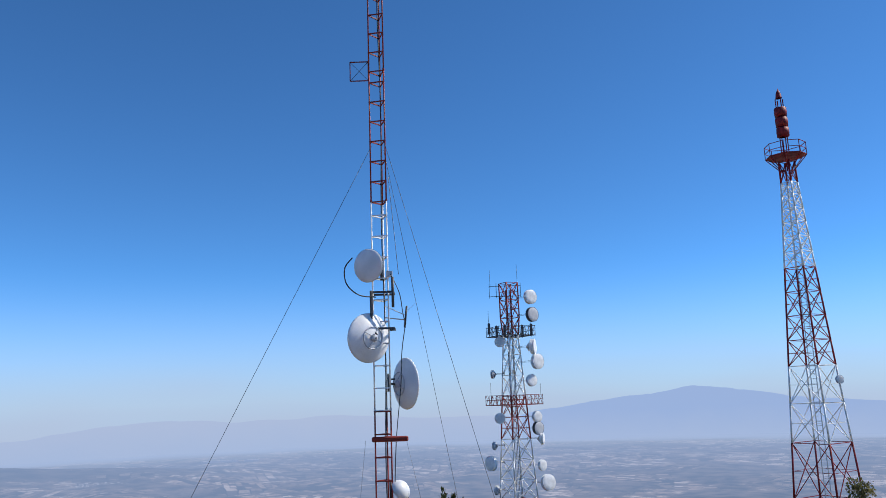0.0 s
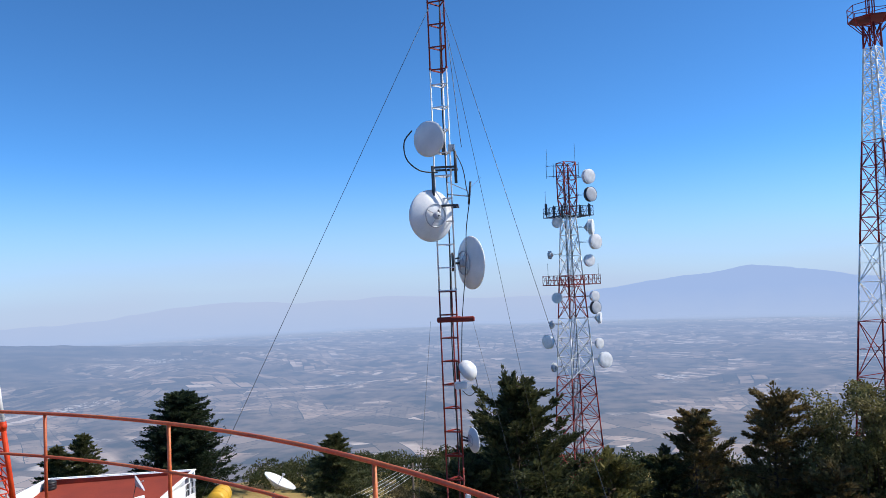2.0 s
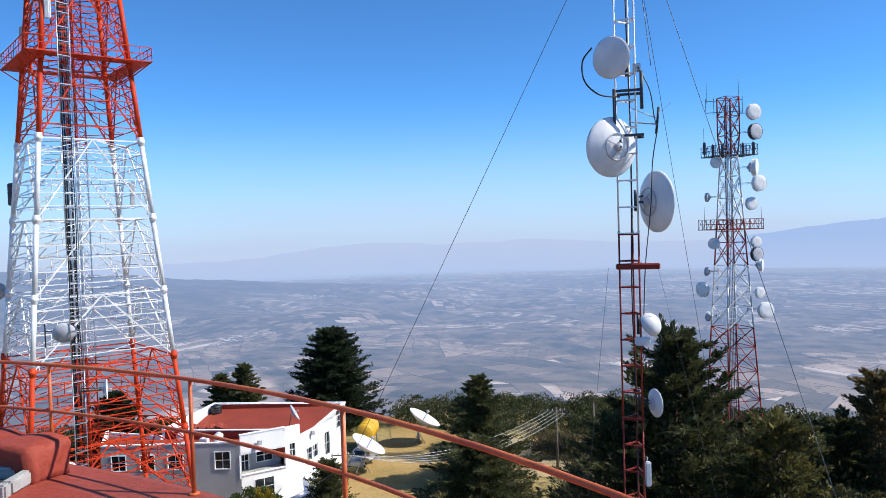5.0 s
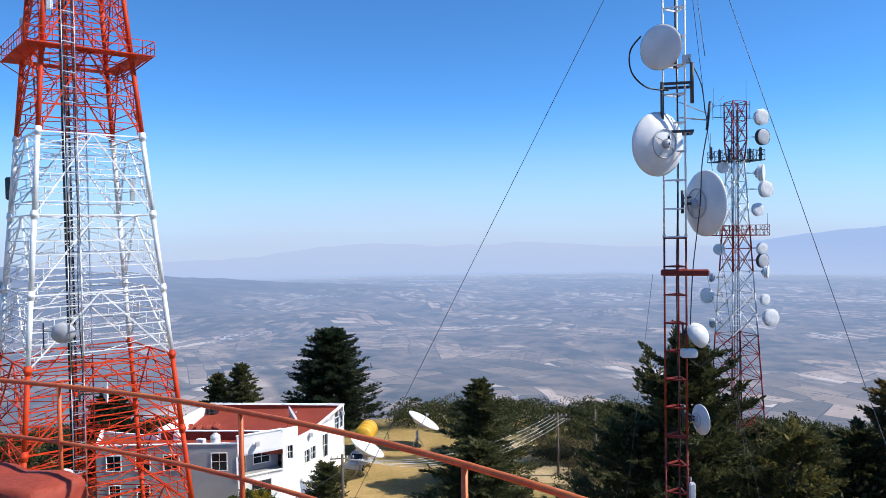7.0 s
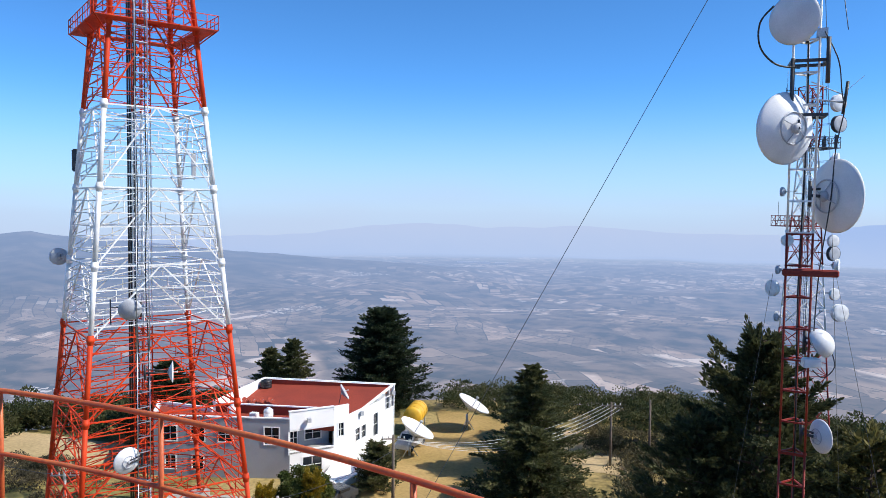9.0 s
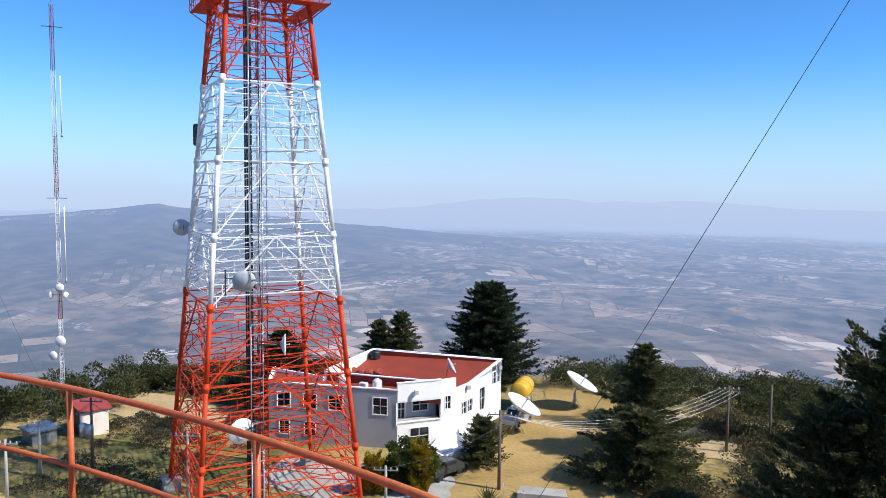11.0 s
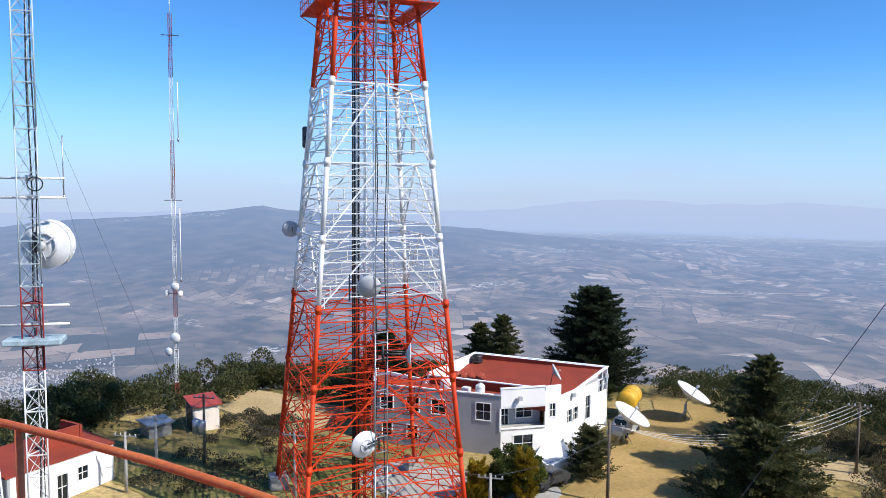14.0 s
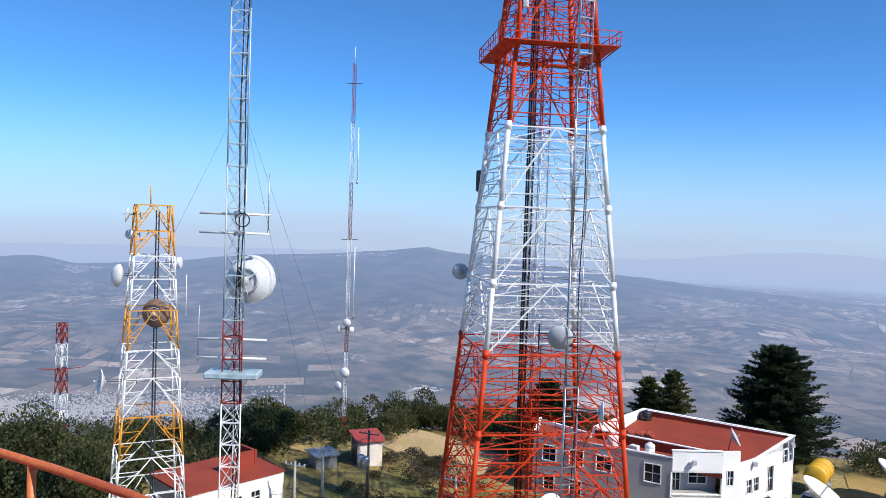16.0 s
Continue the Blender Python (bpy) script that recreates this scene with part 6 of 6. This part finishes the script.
def quads(name, v, material):
    """A mesh of loose four-cornered slips, four rows of v each."""
    n = len(v) // 4
    me = bpy.data.meshes.new(name)
    me.vertices.add(4 * n)
    me.vertices.foreach_set("co", np.ascontiguousarray(v, dtype=np.float32).ravel())
    me.loops.add(4 * n)
    me.loops.foreach_set("vertex_index", np.arange(4 * n, dtype=np.int32))
    me.polygons.add(n)
    me.polygons.foreach_set("loop_start", np.arange(0, 4 * n, 4, dtype=np.int32))
    me.update(calc_edges=True)
    me.materials.append(material)
    return new(name, me)


def mesh_from(name, v, f, material, parent):
    ob = quads(name, v, material)
    ob.parent = parent
    return ob


def conifer(x, y, z0, z1, radius, material, seed, label, boughs=90, twigs=13, per=42, leaf=0.17, rise=0.5, shape=0.9, bare=0.06, name="conifer_tree", lumps=0.3, fan=0.34, tuft=1.0):
    """A cypress or pine: tiers of boughs that bend up at the tip, each a flat fan of feathered twigs."""
    rng = np.random.default_rng(seed)
    t = thing(name, (x, y, z0), label, "tree")
    H = z1 - z0
    bm = bmesh.new()
    ring = 0.10 + H * 0.011
    for k in range(6):
        bar(bm, (0.1 * math.sin(k), 0.1 * math.cos(k * 1.7), H * 0.92 * k / 6), (0.1 * math.sin(k + 1), 0.1 * math.cos((k + 1) * 1.7), H * 0.92 * (k + 1) / 6), ring * (1 - 0.155 * k), 8, False, ring * (1 - 0.155 * (k + 1)))
    part("trunk", bm, BARK, t)
    limbs = bmesh.new()
    up = np.array([0.0, 0.0, 1.0])
    pts, ways = [], []

    def feather(base, way, long, count):
        """Sprays set along a twig, narrowing to its tip."""
        u = rng.uniform(0, 1, count) ** 0.85
        wide = (0.13 * long + 0.035) * (1.03 - u) ** 0.7 * tuft
        off = rng.normal(size=(count, 3)) * wide[:, None] * np.array([1, 1, 0.55])
        pts.append(base + way * (long * u)[:, None] + off)
        ways.append(way * 1.2 + off / (wide[:, None] + 0.04) * 0.55 + rng.normal(size=(count, 3)) * 0.15)

    for k in range(boughs):
        s = bare + (1 - bare) * ((k + rng.uniform(0, 1)) / boughs) ** 0.92
        h = H * s * 0.97
        R = radius * (1 - s) ** shape * rng.uniform(1 - lumps, 1 + lumps) + 0.3
        az = k * 2.399 + rng.normal(0, 0.4)
        out = np.array([math.cos(az), math.sin(az), 0.0])
        side = np.array([-out[1], out[0], 0.0])
        lift, curl = rise * rng.uniform(0.3, 1.0), rise * rng.uniform(0.15, 0.6)
        root = np.array([0, 0, h])

        def along(q):
            return root + out * R * q + up * R * (lift * q * 0.55 + curl * q ** 2.4)

        for a, b in ((0, 0.35), (0.35, 0.7), (0.7, 0.97)):
            bar(limbs, along(a), along(b), 0.055 * (1 - a) + 0.012, 4, False, 0.055 * (1 - b) + 0.012)
        m = max(4, int(twigs * (0.45 + 0.75 * R / radius)))
        for w in range(m):
            q = 0.22 + 0.75 * (w + rng.uniform(0, 1)) / m
            sg = 1 if w % 2 else -1
            slope = up * (lift * 0.5 + curl * 2.0 * q ** 1.4)
            way = out * rng.uniform(0.6, 1.0) + side * sg * rng.uniform(0.35, 1.0) + slope + up * rng.normal(0.10, 0.22)
            way /= np.linalg.norm(way)
            feather(along(q), way, (fan * R * (1.15 - q) + 0.28) * rng.uniform(0.7, 1.3), per)
        tip = out + up * (lift * 0.5 + curl * 2.2)
        feather(along(0.9), tip / np.linalg.norm(tip), (0.16 * R + 0.3) * rng.uniform(0.8, 1.4), per)
    # shaded foliage close to the trunk
    m = int(boughs * twigs * 3)
    s = bare + (1 - bare) * rng.uniform(0, 0.95, m)
    az = rng.uniform(0, 2 * math.pi, m)
    rr = radius * (1 - s) ** shape * 0.6 * np.sqrt(rng.random(m))
    inner = np.stack([rr * np.cos(az), rr * np.sin(az), H * s + rr * rise * 0.6], 1)
    iw = np.stack([np.cos(az), np.sin(az), 0.9 * np.ones(m)], 1) + rng.normal(size=(m, 3)) * 0.5
    for k in range(4):
        g = np.array([rng.normal(0, 0.10), rng.normal(0, 0.10), 1.0])
        feather(np.array([rng.normal(0, 0.05) * radius, rng.normal(0, 0.05) * radius, H * rng.uniform(0.88, 0.95)]), g, H * 0.05 * rng.uniform(0.8, 1.3) * min(1.0, radius / 2), per * 2)
    tagged(part("branchwork", limbs, BARK, t), kind="stuff")
    v, f = blades(np.concatenate(pts), np.concatenate(ways), leaf * 1.25, leaf * 0.24, rng)
    v2, f = blades(inner, iw, leaf * 2.2, leaf * 0.6, rng)
    mesh_from("crown", np.concatenate([v, v2]), f, material, t)
    return t


def broadleaf(x, y, z0, z1, radius, material, seed, label, n=7000, leaf=0.3, name="broadleaf_tree", droop=0.2, clumps=64, low=0.35):
    """A round-headed tree: a forked trunk with clumps of leaves round its limb ends."""
    rng = np.random.default_rng(seed)
    t = thing(name, (x, y, z0), label, "tree")
    H = z1 - z0
    limbs = bmesh.new()
    bar(limbs, (0, 0, 0), (0.2, 0.1, H * low * 1.2), 0.16 + 0.012 * H, 7, True, 0.1)
    pts, ways = [], []
    for k in range(clumps):
        u = rng.normal(size=3)
        u /= np.linalg.norm(u)
        r = rng.uniform(0.2, 1.0) ** 0.7
        c = np.array([u[0] * radius * r, u[1] * radius * r, H * (low + (1 - low) * 0.5) + u[2] * H * (1 - low) * 0.5 * r])
        cr = radius * rng.uniform(0.16, 0.29)
        c[2] = min(c[2], H - cr * 0.7)
        bar(limbs, (0.2, 0.1, H * low * rng.uniform(0.6, 1.2)), c, 0.07, 4, False, 0.02)
        m = int(n / clumps * rng.uniform(0.6, 1.4))
        w = rng.normal(size=(m, 3))
        w /= np.linalg.norm(w, axis=1)[:, None]
        rr = rng.uniform(0.1, 1.1, m) ** 0.5 * (1 + 0.3 * np.sin(w[:, 0] * 4 + k) * np.cos(w[:, 2] * 5 - k))
        pts.append(c + w * (cr * rr)[:, None] * np.array([1, 1, 0.8]))
        ways.append(w * 0.7 + rng.normal(size=(m, 3)) * 0.6 - np.array([0, 0, droop]))
    part("trunk", limbs, BARK, t)
    v, f = blades(np.concatenate(pts), np.concatenate(ways), leaf * 1.15, leaf * 0.36, rng)
    mesh_from("crown", v, f, material, t)
    return t


def thicket(name, spots, material, seed, label, leaf=0.3, per=150):
    """Scrub that nobody could count: many bushes in one mesh."""
    rng = np.random.default_rng(seed)
    V = []
    for x, y, r, h in spots:
        z = hill(x, y)
        m = int(per * (0.5 + r * h * 0.35))
        heads = 5
        c = rng.normal(size=(heads, 3)) * np.array([0.42, 0.42, 0.16]) + np.array([0, 0, 0.45])
        c[0] = (0, 0, 0.55)
        pick = rng.integers(0, heads, m)
        w = rng.normal(size=(m, 3))
        w /= np.linalg.norm(w, axis=1)[:, None]
        w[:, 2] = np.where(w[:, 2] < -0.3, -w[:, 2], w[:, 2])
        rr = rng.uniform(0.35, 1.0, m) ** 0.4 * (0.5 + 0.12 * np.sin(pick * 2.3 + x))
        p = np.array([x, y, z - 0.1]) + (c[pick] + w * rr[:, None]) * np.array([r, r, h])
        p[:, 2] = np.maximum(p[:, 2], z)
        v, f = blades(p, w * 0.8 + rng.normal(size=(m, 3)) * 0.5 + np.array([0, 0, 0.25]), leaf, leaf * 0.32, rng)
        V.append(v)
    v = np.concatenate(V)
    return tagged(quads(name, v, material), label, "scrub", kind="stuff")


conifer(0.5, 41.0, -26, -5.0, 8.8, LEAFD, 1, "tall dark cypress with rising ragged boughs", 125, 19, 52, 0.17, 0.60, 0.76, lumps=0.36, fan=0.26, tuft=0.85)
conifer(-2.2, 40.0, -26, -8.9, 5.0, LEAFD, 2, "dark cypress with spreading ragged boughs", 75, 15, 46, 0.17, 0.45, 0.6, lumps=0.42, fan=0.28, tuft=0.85)
conifer(4.8, 39.4, -26, -8.8, 5.6, LEAFO, 3, "olive green cypress beside taller trees", 80, 14, 44, 0.17, 0.5, 0.55, lumps=0.4, fan=0.28, tuft=0.85)
conifer(8.2, 43.0, -26, -9.4, 3.0, LEAFD, 4, "dark cypress against a browning tree", 75, 12, 40, 0.16, 0.5, 0.6)
conifer(10.2, 44.0, -26, -7.4, 3.9, LEAFB, 5, "browning cypress with thin foliage", 90, 13, 44, 0.16, 0.45, 0.55, lumps=0.25)
conifer(14.0, 42.6, -26, -6.3, 3.3, LEAFB, 6, "olive brown feathery cypress among eucalyptus", 100, 13, 42, 0.16, 0.4, 0.42, lumps=0.25)
broadleaf(18.3, 42.0, -26, -5.5, 3.6, LEAFE, 7, "large olive green eucalyptus tree", 74000, 0.14, droop=0.5, clumps=120)
broadleaf(22.5, 43.0, -26, -5.3, 3.6, LEAFE, 8, "large olive green eucalyptus tree", 60000, 0.14, droop=0.5, clumps=110)
conifer(15.6, 39.6, -26, -9.6, 3.4, LEAFB, 9, "browning low cypress among eucalyptus", 70, 12, 40, 0.16, 0.45, 0.6)
conifer(6.9, 36.6, -26, -11.4, 4.0, LEAFO, 10, "olive green cypress below taller trees", 75, 13, 40, 0.16, 0.5, 0.65)
conifer(11.8, 37.0, -26, -12.0, 4.2, LEAFD, 11, "dark cypress below the roof", 70, 13, 40, 0.16, 0.5, 0.6)
broadleaf(18.6, 37.6, -26, -11.4, 3.6, LEAFE, 12, "olive green tree below the roof", 30000, 0.16, clumps=90)
conifer(2.2, 35.0, -26, -12.6, 4.4, LEAFO, 13, "olive green cypress below taller trees", 75, 13, 42, 0.16, 0.5, 0.65)
conifer(-40.2, 93.5, -26, -12.5, 6.0, LEAFP, 14, "large dark round-headed pine behind the house", 170, 13, 34, 0.24, 0.28, 0.50, 0.02, lumps=0.14, fan=0.24, tuft=1.3)
conifer(-16.9, 75.4, -26, -14.6, 5.3, LEAFC, 15, "green conifer beside the dry lawn", 95, 13, 36, 0.2, 0.22, 0.85, 0.02, lumps=0.2)
conifer(-15.6, 68.4, -26, -18.9, 5.0, LEAFC, 16, "broad low conifer beside the dry lawn", 80, 14, 36, 0.2, 0.15, 0.6, 0.02)
conifer(-19.6, 86.5, -26.4, -20.6, 3.4, LEAFC, 17, "small dark conifer near the satellite dish", 55, 10, 34, 0.2, 0.25, 0.6, 0.02)
conifer(-54.5, 96.0, -27, -18.0, 3.4, LEAFC, 18, "slim dark conifer behind the house", 60, 10, 30, 0.22, 0.25, 0.8)
conifer(-58.8, 97.5, -27, -19.8, 3.0, LEAFC, 19, "slim dark conifer behind the house", 55, 10, 28, 0.22, 0.25, 0.8)
conifer(-55.5, 71.0, -26, -16.4, 4.4, LEAFP, 20, "dark conifer standing behind the lattice tower", 90, 12, 34, 0.22, 0.3, 0.65)
broadleaf(-32.3, 58.9, -25.6, -20.9, 2.3, LEAFY, 21, "dense yellow green hedge bush by the house", 27300, 0.17, "garden_bush", 0.0, 60, 0.12)
conifer(-31.0, 57.6, -25.5, -21.5, 0.6, LEAFG, 22, "golden upright dwarf cypress beside the hedge", 60, 6, 26, 0.13, 1.4, 0.35, 0.0, "golden_cypress", 0.15)
conifer(-34.6, 56.2, -25.5, -22.6, 0.55, LEAFG, 23, "golden upright dwarf cypress beside the hedge", 55, 6, 26, 0.13, 1.4, 0.35, 0.0, "golden_cypress", 0.15)
conifer(-29.2, 66.2, -25.5, -21.0, 1.7, LEAFC, 24, "young grey green conifer beside the white wall", 60, 9, 30, 0.14, 0.35, 0.6, 0.02)
broadleaf(-34.8, 58.8, -25.6, -23.2, 1.6, LEAFD, 25, "dark shrub against the grey wall", 12200, 0.14, "garden_bush", 0.0, 16, 0.1)

_r = np.random.default_rng(40)
thicket("scrub", [(-8 + 44 * a, 88 + 26 * b, 1.4 + 1.4 * c, 1.0 + 1.2 * c) for a, b, c in _r.random((150, 3))], SCRUB, 41, "dense green scrub along the crest", 0.24, 289)
thicket("scrub", [(-32 + 34 * a, 94 + 14 * b, 1.4 + 1.3 * c, 1.2 + 1.5 * c) for a, b, c in _r.random((110, 3))], SCRUB, 42, "dense green scrub behind the lawn", 0.24, 289)
thicket("dry_scrub", [(-13 + 22 * a, 60 + 30 * b, 1.1 + 1.1 * c, 0.8 + 1.0 * c) for a, b, c in _r.random((320, 3)) if not (a < 0.22 and 0.35 < b < 0.8)], SCRUBB, 43, "dry brown scrub on the slope", 0.20, 255)
thicket("woods", [(-118 + 50 * a, 20 + 66 * b, 1.8 + 1.4 * c, 2.0 + 1.9 * c) for a, b, c in _r.random((260, 3)) if -118 + 50 * a < -74 + 8 * b], SCRUB, 44, "dense dark green woods beyond the yard", 0.30, 272)
thicket("woods", [(-76 + 22 * a, 70 + 20 * b, 1.7 + 1.3 * c, 1.4 + 1.5 * c) for a, b, c in _r.random((100, 3))], SCRUB, 45, "dense dark green woods beyond the clearing", 0.30, 272)
thicket("woods", [(-84 + 20 * a, 8 + 22 * b, 2.2 + 1.8 * c, 4.0 + 2.4 * c) for a, b, c in _r.random((70, 3))], SCRUB, 46, "dense dark green woods beside the low house", 0.27, 340)
thicket("dry_scrub", [(-63 + 13 * a, 42 + 20 * b, 0.8 + 0.9 * c, 0.4 + 0.6 * c) for a, b, c in _r.random((50, 3))], SCRUBD, 47, "dark brushwood piled in the yard", 0.15, 340)
thicket("dry_scrub", [(-66 + 8 * a, 56 + 5 * b, 0.9 + 0.8 * c, 0.6 + 0.8 * c) for a, b, c in _r.random((22, 3))], SCRUBD, 48, "dark bushes beside the clearing", 0.16, 401)
thicket("undergrowth", [(-4 + 34 * a, 32 + 12 * b, 2.0 + 1.5 * c, 2.0 + 2.0 * c) for a, b, c in _r.random((90, 3))], LEAFD, 49, "dark undergrowth below the trees", 0.34, 204)
thicket("undergrowth", [(-2 + 30 * a, 44 + 20 * b, 2.2 + 1.5 * c, 3.0 + 3.5 * c) for a, b, c in _r.random((80, 3))], LEAFD, 50, "dark undergrowth behind the trees", 0.37, 136)
thicket("scrub", [(4 + 30 * a, 58 + 34 * b, 2.0 + 1.6 * c, 2.0 + 2.2 * c) for a, b, c in _r.random((130, 3))], SCRUB, 52, "dense green scrub on the slope behind the trees", 0.32, 153)
thicket("undergrowth", [(3 + 22 * a, 39 + 4 * b, 2.0 + 1.2 * c, 8.0 + 3.0 * c) for a, b, c in _r.random((16, 3))], LEAFE, 51, "olive green undergrowth among the trees", 0.27, 289)

def agave(x, y, r, seed):
    """A rosette of stiff pointed leaves."""
    rng = random.Random(seed)
    t = thing("agave_plant", (x, y, hill(x, y)), "grey green agave with stiff pointed leaves", "plant")
    for k in range(26):
        az, el = k * 2.4, radians(rng.uniform(18, 78))
        d = Vector((math.cos(az) * math.cos(el), math.sin(az) * math.cos(el), math.sin(el)))
        side, n = Vector((-math.sin(az), math.cos(az), 0)), r * rng.uniform(0.8, 1.1)
        bm = bmesh.new()
        a, b, c = [bm.verts.new(d * 0.05 + side * w) for w in (-0.05, 0.05)], [bm.verts.new(d * n * 0.45 + side * w) for w in (-0.085, 0.085)], bm.verts.new(d * n)
        e, g = bm.verts.new(d * 0.05 - Vector((0, 0, 0.03))), bm.verts.new(d * n * 0.45 - Vector((0, 0, 0.05)))
        for f in ((a[0], e, g, b[0]), (e, a[1], b[1], g), (b[0], g, c), (g, b[1], c)):
            bm.faces.new(f)
        part("leaf", bm, SCRUB, t)


agave(-25.60, 58.92, 1.5, 3)


def cistern():
    t = thing("cistern", (-23.76, 60.49, GROUND), "low pale concrete cistern lid beside the lawn fence", "slab")
    slab(t, [(-23.76, 60.49), (-19.87, 61.61), (-20.50, 63.00), (-24.00, 61.98)], GROUND - 0.2, GROUND + 0.45, CONC, "lid")


cistern()
